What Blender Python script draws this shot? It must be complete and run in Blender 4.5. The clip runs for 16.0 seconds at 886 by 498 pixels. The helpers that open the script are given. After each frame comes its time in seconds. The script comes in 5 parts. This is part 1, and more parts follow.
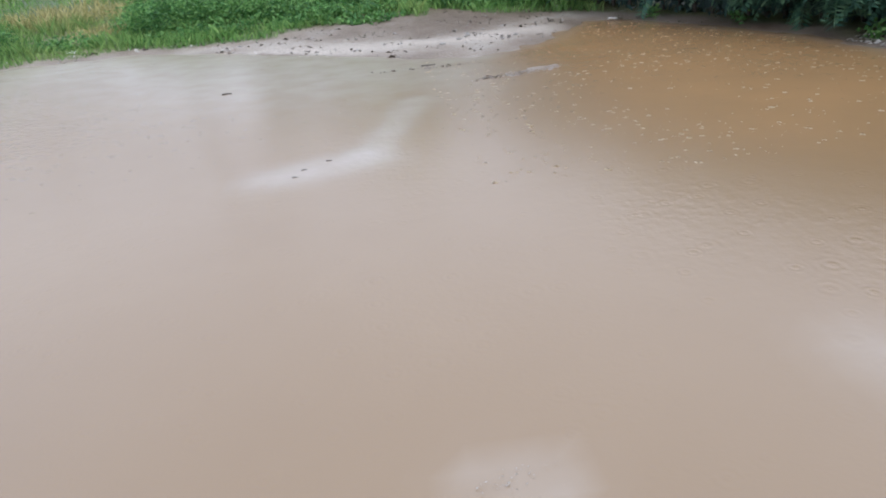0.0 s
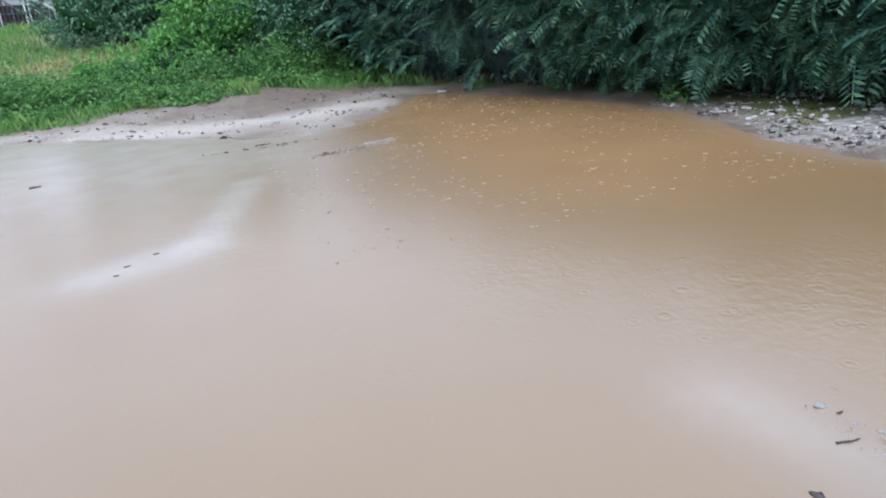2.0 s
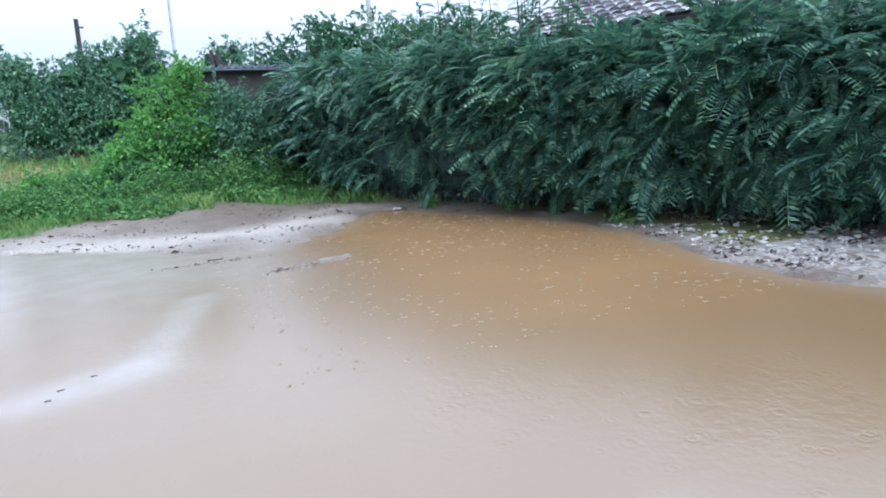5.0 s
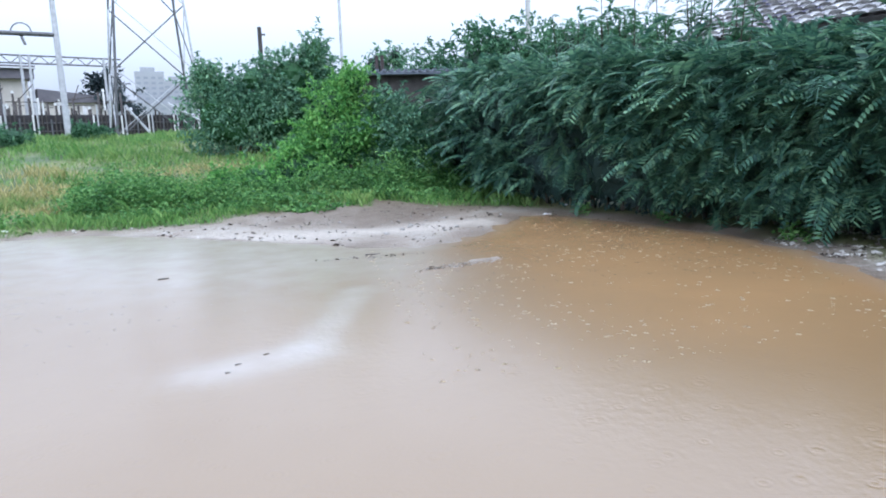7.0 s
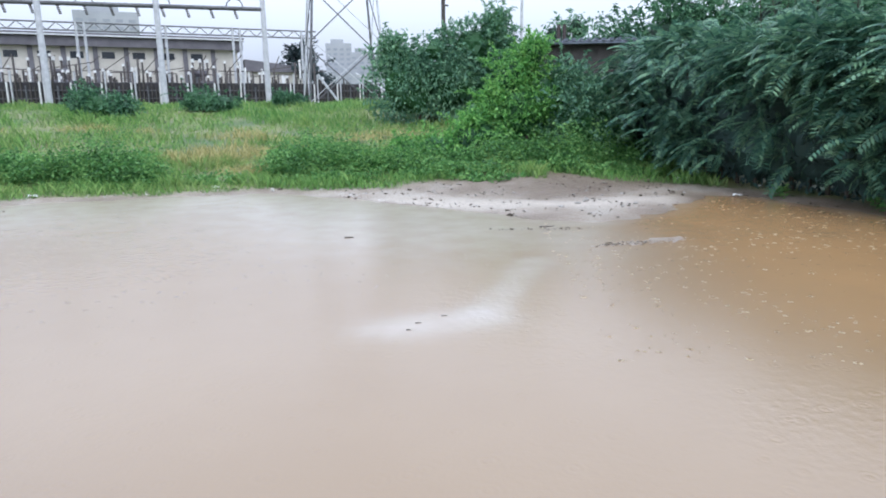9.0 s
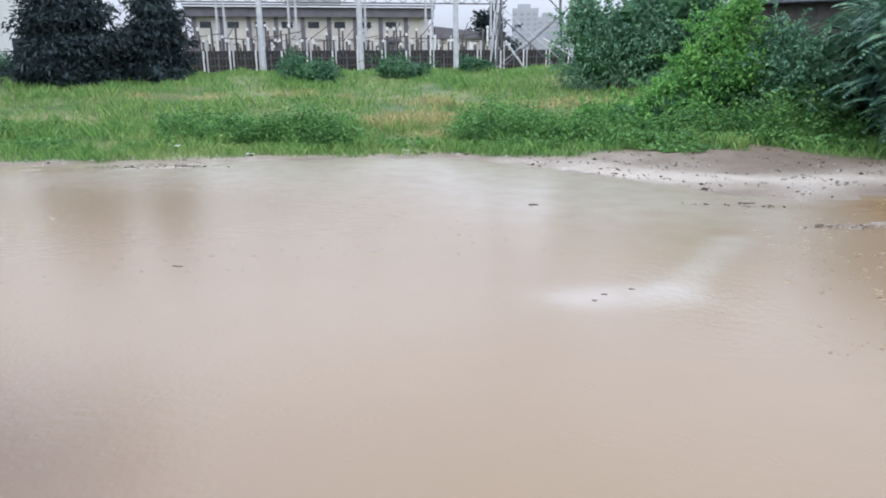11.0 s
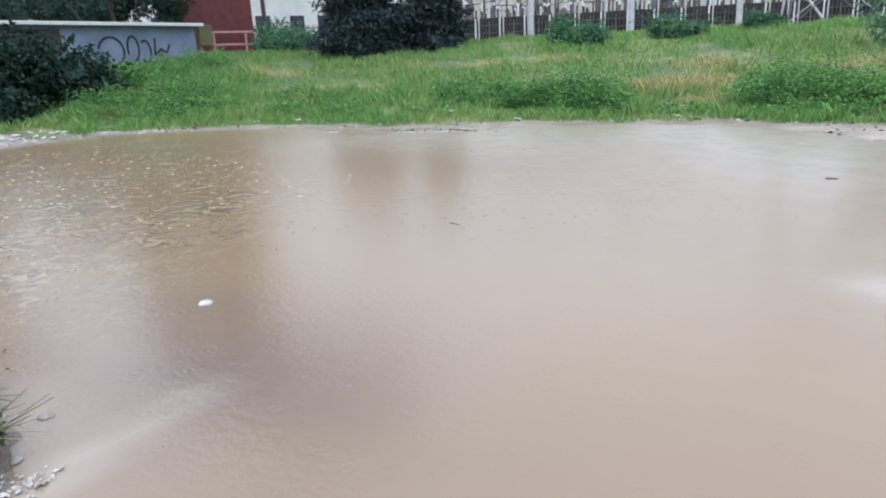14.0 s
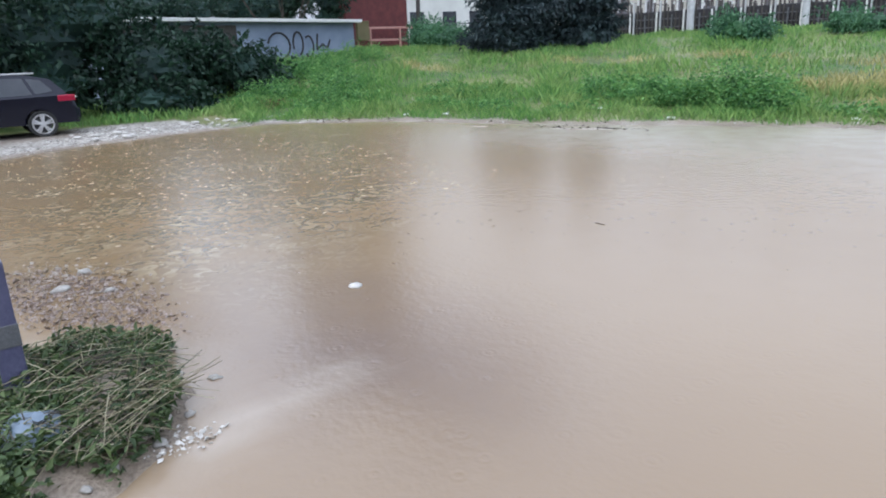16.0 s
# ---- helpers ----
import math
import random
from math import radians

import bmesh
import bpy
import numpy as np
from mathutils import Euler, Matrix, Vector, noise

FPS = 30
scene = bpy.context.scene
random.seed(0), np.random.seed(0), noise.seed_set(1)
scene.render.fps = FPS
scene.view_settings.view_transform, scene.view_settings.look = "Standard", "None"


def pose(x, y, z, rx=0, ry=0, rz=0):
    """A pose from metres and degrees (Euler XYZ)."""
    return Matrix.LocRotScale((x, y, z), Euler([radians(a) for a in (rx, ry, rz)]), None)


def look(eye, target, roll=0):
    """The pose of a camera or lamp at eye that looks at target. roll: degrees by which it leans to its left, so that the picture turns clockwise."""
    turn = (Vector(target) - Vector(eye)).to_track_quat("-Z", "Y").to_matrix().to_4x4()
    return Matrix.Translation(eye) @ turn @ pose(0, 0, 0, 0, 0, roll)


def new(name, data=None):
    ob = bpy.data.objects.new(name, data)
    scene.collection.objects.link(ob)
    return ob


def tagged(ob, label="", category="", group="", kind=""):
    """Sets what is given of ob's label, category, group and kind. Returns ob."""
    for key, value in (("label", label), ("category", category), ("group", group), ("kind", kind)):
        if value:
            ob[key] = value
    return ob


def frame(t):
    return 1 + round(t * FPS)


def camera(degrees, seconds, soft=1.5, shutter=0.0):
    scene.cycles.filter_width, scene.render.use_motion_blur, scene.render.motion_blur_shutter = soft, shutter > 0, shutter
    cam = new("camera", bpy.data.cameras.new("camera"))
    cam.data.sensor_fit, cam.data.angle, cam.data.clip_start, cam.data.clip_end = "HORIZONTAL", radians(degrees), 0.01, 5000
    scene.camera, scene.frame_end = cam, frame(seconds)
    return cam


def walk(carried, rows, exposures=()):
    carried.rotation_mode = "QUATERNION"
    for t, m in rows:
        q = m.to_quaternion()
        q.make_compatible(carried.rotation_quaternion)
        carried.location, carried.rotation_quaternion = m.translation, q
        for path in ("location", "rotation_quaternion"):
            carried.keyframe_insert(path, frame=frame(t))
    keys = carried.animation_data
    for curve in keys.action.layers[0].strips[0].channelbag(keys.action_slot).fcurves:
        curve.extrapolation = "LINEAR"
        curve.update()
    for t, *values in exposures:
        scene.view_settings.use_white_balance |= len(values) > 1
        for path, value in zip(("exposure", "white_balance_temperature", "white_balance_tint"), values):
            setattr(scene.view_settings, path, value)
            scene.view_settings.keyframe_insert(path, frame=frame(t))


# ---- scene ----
cam = camera(67.2, 16.0, soft=1.9)
ROWS = [
    (0.0, 0.131, -0.148, 1.665, -6.23, -24.87, 3.90),
    (0.5, 0.135, -0.105, 1.640, -10.95, -24.11, 4.98),
    (1.0, 0.137, -0.038, 1.657, -14.59, -23.87, 5.21),
    (1.5, 0.157, -0.023, 1.672, -16.86, -22.80, 4.36),
    (2.0, 0.221, -0.006, 1.680, -19.84, -19.99, 4.26),
    (2.5, 0.245, -0.013, 1.689, -23.01, -19.53, 3.65),
    (3.0, 0.242, -0.009, 1.671, -26.73, -19.95, 2.69),
    (3.2, 0.256, -0.018, 1.681, -28.20, -20.10, 2.42),
    (5.3, 0.189, 0.083, 1.725, -22.14, -9.73, 2.79),
    (5.5, 0.147, 0.079, 1.733, -20.96, -9.71, 2.60),
    (6.0, 0.154, 0.111, 1.712, -17.42, -9.62, 2.13),
    (6.5, 0.142, 0.104, 1.730, -14.72, -9.78, 1.97),
    (7.0, 0.111, 0.068, 1.726, -11.01, -9.68, 1.72),
    (7.5, 0.076, 0.049, 1.705, -6.51, -10.14, 1.80),
    (8.0, 0.076, 0.118, 1.707, -2.02, -10.71, 1.45),
    (8.5, 0.072, 0.112, 1.706, 0.70, -11.07, 1.35),
    (8.7, 0.032, 0.112, 1.694, 1.76, -11.35, 1.12),
    (10.8, -0.116, 0.045, 1.708, 16.97, -13.81, 0.21),
    (11.0, -0.133, 0.034, 1.695, 18.72, -14.26, 0.63),
    (11.5, -0.145, -0.003, 1.701, 22.66, -14.84, 0.90),
    (12.0, -0.157, 0.022, 1.702, 25.30, -15.30, 1.03),
    (12.5, -0.178, -0.005, 1.710, 29.41, -15.98, 1.95),
    (13.0, -0.245, -0.005, 1.696, 33.08, -16.53, 2.40),
    (13.5, -0.226, -0.056, 1.707, 36.55, -16.60, 2.23),
    (14.0, -0.250, -0.081, 1.708, 40.28, -16.58, 2.58),
    (14.5, -0.268, -0.057, 1.723, 43.59, -17.25, 2.60),
    (15.0, -0.264, -0.105, 1.719, 46.83, -16.97, 2.63),
    (15.5, -0.257, -0.126, 1.729, 49.68, -16.57, 3.03),
    (16.0, -0.285, -0.139, 1.710, 52.43, -16.41, 2.37),
]
walk(cam, [(t, pose(x, y, z, 90 + pitch, roll, yaw)) for t, x, y, z, yaw, pitch, roll in ROWS], exposures=[(0.0, -0.06, 6050, 12), (1.6, 0.1, 5800, 11), (3.2, 0.24, 5640, 10), (5.3, 0.36, 5470, 10), (8.7, 0.27, 5820, 10), (10.8, 0.19, 6080, 11), (16.0, 0.12, 5960, 9.5)])

# ---- sky and light: a rainy, fully overcast day ----
world = bpy.data.worlds.new("overcast_sky")
scene.world = world
world.use_nodes = True
wn, wl = world.node_tree.nodes, world.node_tree.links
sky = wn.new("ShaderNodeTexSky")
sky.sky_type, sky.sun_disc = "NISHITA", False
sky.sun_elevation, sky.sun_rotation = radians(52), radians(200)
sky.air_density, sky.dust_density = 2.0, 4.0
dim = wn.new("ShaderNodeMix")
dim.data_type = "RGBA"
dim.inputs["Factor"].default_value = 0.9
scale_sky = wn.new("ShaderNodeVectorMath")
scale_sky.operation = "SCALE"
scale_sky.inputs["Scale"].default_value = 0.1
wl.new(sky.outputs["Color"], scale_sky.inputs[0])
wl.new(scale_sky.outputs["Vector"], dim.inputs["A"])
dim.inputs["B"].default_value = (0.795, 0.845, 0.96, 1)
# an overcast sky is about three times as bright overhead as at the horizon
up = wn.new("ShaderNodeSeparateXYZ")
wl.new(wn.new("ShaderNodeTexCoord").outputs["Generated"], up.inputs[0])
climb = wn.new("ShaderNodeMapRange")
climb.inputs["From Max"].default_value = 0.34
climb.inputs["To Min"].default_value, climb.inputs["To Max"].default_value = 0.53, 1.9
wl.new(up.outputs["Z"], climb.inputs["Value"])
wl.new(dim.outputs["Result"], wn["Background"].inputs["Color"])
wl.new(climb.outputs[0], wn["Background"].inputs["Strength"])
sun = new("sun", bpy.data.lights.new("sun", "SUN"))
sun.data.energy, sun.data.angle, sun.data.color = 1.1, radians(40), (1.0, 0.97, 0.93)
sun.matrix_world = look((10, -25, 40), (0, 8, 0))

# ---- materials ----


def nodes_of(name):
    m = bpy.data.materials.new(name)
    m.use_nodes = True
    return m, m.node_tree.nodes, m.node_tree.links, m.node_tree.nodes["Principled BSDF"]


def noise_node(n, l, scale, detail=4.0, coord=None, rough=0.55):
    t = n.new("ShaderNodeTexNoise")
    t.inputs["Scale"].default_value, t.inputs["Detail"].default_value, t.inputs["Roughness"].default_value = scale, detail, rough
    if coord is None:
        coord = n.new("ShaderNodeTexCoord").outputs["Object"]
    l.new(coord, t.inputs["Vector"])
    return t.outputs["Fac"]


def ramp(n, l, fac, stops):
    r = n.new("ShaderNodeValToRGB")
    while len(r.color_ramp.elements) < len(stops):
        r.color_ramp.elements.new(0.5)
    for e, (p, c) in zip(r.color_ramp.elements, stops):
        e.position, e.color = p, (*c, 1)
    l.new(fac, r.inputs["Fac"])
    return r.outputs["Color"]


def mixed(n, l, fac, a, b, mode="MIX"):
    x = n.new("ShaderNodeMix")
    x.data_type, x.blend_type = "RGBA", mode
    for key, v in (("Factor", fac), ("A", a), ("B", b)):
        sock = x.inputs[key]
        if isinstance(v, (int, float)):
            sock.default_value = v
        elif isinstance(v, tuple):
            sock.default_value = (*v, 1)
        else:
            l.new(v, sock)
    return x.outputs["Result"]


def calc(n, l, op, a, b=0.0, clamp=False):
    x = n.new("ShaderNodeMath")
    x.operation, x.use_clamp = op, clamp
    for i, v in enumerate((a, b)):
        if isinstance(v, (int, float)):
            x.inputs[i].default_value = v
        else:
            l.new(v, x.inputs[i])
    return x.outputs[0]


def bump(n, l, bsdf, height, strength, distance):
    b = n.new("ShaderNodeBump")
    b.inputs["Strength"].default_value, b.inputs["Distance"].default_value = strength, distance
    l.new(height, b.inputs["Height"])
    l.new(b.outputs["Normal"], bsdf.inputs["Normal"])


def surface(name, dark, light, rough=0.7, scale=6.0, fine=60.0, metal=0.0, relief=0.01, spec=0.5):
    """A weathered surface: two scales of mottling between two colours, with fine relief."""
    m, n, l, b = nodes_of(name)
    big, small = noise_node(n, l, scale), noise_node(n, l, fine)
    both = calc(n, l, "ADD", calc(n, l, "MULTIPLY", big, 0.65), calc(n, l, "MULTIPLY", small, 0.35))
    l.new(ramp(n, l, both, [(0.33, dark), (0.67, light)]), b.inputs["Base Color"])
    b.inputs["Roughness"].default_value, b.inputs["Metallic"].default_value = rough, metal
    b.inputs["Specular IOR Level"].default_value = spec
    if relief:
        bump(n, l, b, small, 0.5, relief)
    return m


def leaf_material(name, dark, mid, light, rough=0.45, patch=0.6, passes=0.25):
    m, n, l, b = nodes_of(name)
    isle = n.new("ShaderNodeNewGeometry").outputs["Random Per Island"]
    spot = noise_node(n, l, patch, 2.0)
    f = calc(n, l, "ADD", calc(n, l, "MULTIPLY", isle, 0.5), calc(n, l, "MULTIPLY", spot, 0.55))
    col = ramp(n, l, f, [(0.25, dark), (0.5, mid), (0.78, light)])
    l.new(col, b.inputs["Base Color"])
    b.inputs["Roughness"].default_value = rough
    b.inputs["Specular IOR Level"].default_value = 0.5
    tr = n.new("ShaderNodeBsdfTranslucent")
    l.new(col, tr.inputs["Color"])
    mx = n.new("ShaderNodeMixShader")
    mx.inputs["Fac"].default_value = passes
    l.new(b.outputs[0], mx.inputs[1])
    l.new(tr.outputs[0], mx.inputs[2])
    l.new(mx.outputs[0], n["Material Output"].inputs["Surface"])
    return m


HEDGE_LEAF = leaf_material("hedge_leaf", (0.034, 0.091, 0.07), (0.078, 0.188, 0.124), (0.22, 0.38, 0.215), 0.5)
# hedge leaf darkened: the shade inside the hedge is put into this colour
SHADED_INNER = leaf_material("shaded_inner", (0.02, 0.046, 0.042), (0.032, 0.074, 0.062), (0.046, 0.1, 0.08), 0.7, passes=0.0)
BRIGHT_LEAF = leaf_material("bright_leaf", (0.07, 0.21, 0.06), (0.14, 0.37, 0.085), (0.28, 0.54, 0.14), 0.6, patch=1.1, passes=0.35)
BUSH_LEAF = leaf_material("bush_leaf", (0.05, 0.135, 0.085), (0.112, 0.255, 0.15), (0.23, 0.41, 0.225), 0.55)
TREE_LEAF = leaf_material("tree_leaf", (0.03, 0.095, 0.055), (0.065, 0.18, 0.09), (0.13, 0.28, 0.13), 0.5)
# green darkened to hold the shade of tree insides and dark crowns
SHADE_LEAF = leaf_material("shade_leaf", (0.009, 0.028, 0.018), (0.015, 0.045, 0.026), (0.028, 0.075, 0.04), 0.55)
CONIFER_LEAF = leaf_material("conifer_leaf", (0.014, 0.026, 0.032), (0.022, 0.042, 0.048), (0.036, 0.065, 0.068), 0.6, passes=0.1)
WEED_LEAF = leaf_material("weed_leaf", (0.045, 0.13, 0.042), (0.105, 0.27, 0.072), (0.24, 0.44, 0.13), 0.6, patch=1.4, passes=0.35)
# only for bush insides: a green with their shade already in it
DEEP_SHADE = leaf_material("deep_shade", (0.02, 0.075, 0.03), (0.035, 0.12, 0.04), (0.06, 0.17, 0.055), 0.6)
DRY_STALK = leaf_material("dry_stalk", (0.07, 0.06, 0.03), (0.16, 0.14, 0.06), (0.33, 0.28, 0.16), 0.7)
BARK = surface("bark", (0.035, 0.028, 0.022), (0.1, 0.08, 0.06), 0.85, 8, 50)


def grass_material(name):
    """Grass blades: fresh green, straw where the field has dried, each blade a shade of its own."""
    m, n, l, b = nodes_of(name)
    isle = n.new("ShaderNodeNewGeometry").outputs["Random Per Island"]
    dry = n.new("ShaderNodeAttribute")
    dry.attribute_name = "dry"
    green = ramp(n, l, isle, [(0.0, (0.05, 0.16, 0.034)), (0.6, (0.108, 0.275, 0.05)), (1.0, (0.225, 0.4, 0.1))])
    straw = ramp(n, l, isle, [(0.0, (0.2, 0.2, 0.065)), (0.5, (0.37, 0.34, 0.13)), (1.0, (0.55, 0.48, 0.23))])
    olive = ramp(n, l, noise_node(n, l, 0.5, 3.0), [(0.4, (0, 0, 0)), (0.7, (0.45, 0.45, 0.45))])
    worn = calc(n, l, "ADD", dry.outputs["Fac"], calc(n, l, "MULTIPLY", olive, 0.5), True)
    l.new(mixed(n, l, worn, green, straw), b.inputs["Base Color"])
    b.inputs["Roughness"].default_value = 0.6
    return m


GRASS = grass_material("field_grass")


def ground_material():
    m, n, l, b = nodes_of("wet_earth")
    att = n.new("ShaderNodeAttribute")
    att.attribute_name = "turf"
    gravel = n.new("ShaderNodeAttribute")
    gravel.attribute_name = "gravel"
    spot, grain = noise_node(n, l, 1.3, 5), noise_node(n, l, 45, 6)
    earth = ramp(n, l, spot, [(0.3, (0.15, 0.105, 0.07)), (0.48, (0.27, 0.215, 0.16)), (0.68, (0.38, 0.335, 0.28))])
    earth = mixed(n, l, 0.35, earth, ramp(n, l, grain, [(0.35, (0.07, 0.05, 0.035)), (0.6, (0.4, 0.35, 0.3))]))
    stone = n.new("ShaderNodeTexVoronoi")
    stone.inputs["Scale"].default_value = 16
    l.new(n.new("ShaderNodeTexCoord").outputs["Object"], stone.inputs["Vector"])
    chips = ramp(n, l, stone.outputs["Color"], [(0.2, (0.13, 0.12, 0.105)), (0.5, (0.34, 0.32, 0.29)), (0.8, (0.58, 0.55, 0.51))])
    earth = mixed(n, l, gravel.outputs["Fac"], earth, chips)
    mud = n.new("ShaderNodeAttribute")
    mud.attribute_name = "mud"
    muddy = calc(n, l, "MULTIPLY", mud.outputs["Fac"], calc(n, l, "ADD", noise_node(n, l, 4.0, 6), 0.35), True)
    earth = mixed(n, l, muddy, earth, ramp(n, l, grain, [(0.3, (0.075, 0.05, 0.032)), (0.7, (0.17, 0.12, 0.08))]))
    sand = n.new("ShaderNodeAttribute")
    sand.attribute_name = "sand"
    sandy = calc(n, l, "MULTIPLY", sand.outputs["Fac"], calc(n, l, "ADD", noise_node(n, l, 3.0, 5), 0.45), True)
    earth = mixed(n, l, sandy, earth, ramp(n, l, grain, [(0.3, (0.3, 0.25, 0.2)), (0.65, (0.56, 0.5, 0.43))]))
    soil = ramp(n, l, noise_node(n, l, 0.5, 4), [(0.4, (0.06, 0.1, 0.02)), (0.6, (0.2, 0.2, 0.08))])
    l.new(mixed(n, l, att.outputs["Fac"], earth, soil), b.inputs["Base Color"])
    b.inputs["Roughness"].default_value = 0.55
    bump(n, l, b, calc(n, l, "ADD", grain, calc(n, l, "MULTIPLY", stone.outputs["Distance"], 0.6)), 0.6, 0.03)
    return m


def water_material():
    """Opaque silty rain water: brown body, real gloss, slow wavelets and rings from rain drops."""
    m, n, l, b = nodes_of("silty_water")
    co = n.new("ShaderNodeTexCoord").outputs["Object"]
    swirl = noise_node(n, l, 0.28, 4, co)
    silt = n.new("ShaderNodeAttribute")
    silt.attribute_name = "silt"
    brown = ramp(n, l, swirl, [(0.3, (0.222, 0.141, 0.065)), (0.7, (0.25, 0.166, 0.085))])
    # silt holds real patches and a painted sky sheen by the far shore
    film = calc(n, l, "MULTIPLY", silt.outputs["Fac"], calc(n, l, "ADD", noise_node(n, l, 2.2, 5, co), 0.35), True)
    # where it is only a hand deep the stony bed shows through
    bed = n.new("ShaderNodeAttribute")
    bed.attribute_name = "bed"
    stones = n.new("ShaderNodeTexVoronoi")
    stones.inputs["Scale"].default_value = 11.0
    bent = n.new("ShaderNodeVectorMath")
    bent.operation = "ADD"
    wander = n.new("ShaderNodeTexNoise")
    wander.inputs["Scale"].default_value = 3.0
    l.new(co, wander.inputs["Vector"])
    l.new(co, bent.inputs[0])
    l.new(wander.outputs["Color"], bent.inputs[1])
    l.new(bent.outputs["Vector"], stones.inputs["Vector"])
    cobble = ramp(n, l, stones.outputs["Color"], [(0.1, (0.13, 0.09, 0.05)), (0.4, (0.19, 0.135, 0.07)), (0.65, (0.24, 0.175, 0.095)), (0.9, (0.38, 0.31, 0.2))])
    clump = ramp(n, l, noise_node(n, l, 1.1, 5, co), [(0.36, (0.15, 0.15, 0.15)), (0.58, (1, 1, 1))])
    body = mixed(n, l, calc(n, l, "MULTIPLY", bed.outputs["Fac"], clump, True), brown, cobble)
    # a brighter orange beside the hedge, dark mud close under the surface by the tussock
    for key, colour in (("hedge_orange", (0.34, 0.203, 0.09)), ("murk", (0.125, 0.082, 0.062))):
        held = n.new("ShaderNodeAttribute")
        held.attribute_name = key
        body = mixed(n, l, calc(n, l, "MULTIPLY", held.outputs["Fac"], calc(n, l, "ADD", noise_node(n, l, 0.9, 4, co), 0.4), True), body, colour)
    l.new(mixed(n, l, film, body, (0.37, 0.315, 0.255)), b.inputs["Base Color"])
    b.inputs["IOR"].default_value = 1.82
    b.inputs["Roughness"].default_value = 0.24
    rings = []
    for scale, shift in ((1.7, 0.0), (2.6, 7.3)):
        mp = n.new("ShaderNodeMapping")
        mp.inputs["Location"].default_value = (shift, shift * 0.7, 0)
        l.new(co, mp.inputs["Vector"])
        v = n.new("ShaderNodeTexVoronoi")
        v.voronoi_dimensions = "2D"
        v.inputs["Scale"].default_value = scale
        l.new(mp.outputs[0], v.inputs["Vector"])
        d = v.outputs["Distance"]
        wave = calc(n, l, "SINE", calc(n, l, "MULTIPLY", d, 62.0))
        fade = calc(n, l, "SUBTRACT", 1.0, calc(n, l, "MULTIPLY", d, 3.4), True)
        rings.append(calc(n, l, "MULTIPLY", wave, calc(n, l, "MULTIPLY", calc(n, l, "MULTIPLY", fade, fade), 0.26)))
    slow = calc(n, l, "MULTIPLY", noise_node(n, l, 5.0, 3, co), 0.8)
    fine = calc(n, l, "MULTIPLY", noise_node(n, l, 28.0, 2, co), 0.22)
    gust = ramp(n, l, noise_node(n, l, 0.3, 2, co), [(0.44, (0, 0, 0)), (0.58, (1, 1, 1))])
    lap = calc(n, l, "MULTIPLY", calc(n, l, "MULTIPLY", noise_node(n, l, 13.0, 2, co), 1.3), gust)
    h = calc(n, l, "ADD", calc(n, l, "ADD", rings[0], rings[1]), calc(n, l, "ADD", slow, calc(n, l, "ADD", fine, lap)))
    bump(n, l, b, h, 0.4, 0.006)
    return m


EARTH, WATER = ground_material(), water_material()
CONCRETE = surface("weathered_concrete", (0.42, 0.42, 0.41), (0.62, 0.62, 0.6), 0.8, 2, 40)
STEEL = surface("galvanised_steel", (0.4, 0.41, 0.43), (0.62, 0.63, 0.65), 0.5, 5, 60, 0.3)
DARK_STEEL = surface("dark_steel", (0.07, 0.075, 0.08), (0.17, 0.17, 0.18), 0.6, 6, 60, 0.3)
PORCELAIN = surface("white_porcelain", (0.6, 0.6, 0.58), (0.8, 0.8, 0.78), 0.25, 8, 80, relief=0)
BROWN_GLAZE = surface("brown_glaze", (0.03, 0.025, 0.025), (0.07, 0.05, 0.045), 0.3, 8, 80, relief=0)
BEIGE_WALL = surface("beige_render", (0.42, 0.39, 0.35), (0.58, 0.545, 0.5), 0.85, 0.8, 20)
DARK_ROOF = surface("dark_roof_sheet", (0.09, 0.085, 0.1), (0.16, 0.15, 0.17), 0.6, 1.5, 30)
PALE_WALL = surface("pale_render", (0.55, 0.55, 0.53), (0.74, 0.74, 0.71), 0.85, 0.7, 20)
GREY_WALL = surface("blue_grey_render", (0.16, 0.2, 0.28), (0.26, 0.31, 0.41), 0.85, 1.2, 25)
RED_WALL = surface("dark_red_paint", (0.085, 0.02, 0.022), (0.17, 0.04, 0.038), 0.7, 2, 25)
# distance haze is mixed into these wall and window colours
HAZE_WALL = surface("hazed_tower_render", (0.3, 0.315, 0.335), (0.4, 0.415, 0.435), 0.9, 0.05, 2, relief=0)
HAZE_GLASS = surface("hazed_window", (0.24, 0.26, 0.285), (0.3, 0.32, 0.345), 0.5, 0.3, 3, relief=0)
GLASS = surface("dark_glass", (0.03, 0.035, 0.045), (0.05, 0.055, 0.065), 0.06, 2, 30, relief=0)
TILE = surface("wet_roof_tile", (0.1, 0.097, 0.098), (0.42, 0.41, 0.4), 0.22, 5, 40, relief=0.004)
tn, tl = TILE.node_tree.nodes, TILE.node_tree.links
tile_shade = ramp(tn, tl, tn.new("ShaderNodeObjectInfo").outputs["Random"], [(0.0, (0.3, 0.29, 0.29)), (0.45, (0.8, 0.79, 0.78)), (1.0, (1.6, 1.58, 1.55))])
tl.new(mixed(tn, tl, 1.0, tn["Principled BSDF"].inputs["Base Color"].links[0].from_socket, tile_shade, "MULTIPLY"), tn["Principled BSDF"].inputs["Base Color"])
TIMBER = surface("dark_timber", (0.03, 0.026, 0.025), (0.085, 0.075, 0.07), 0.75, 4, 40)
WHITE_PAINT = surface("white_paint", (0.62, 0.62, 0.6), (0.82, 0.82, 0.8), 0.55, 4, 50)
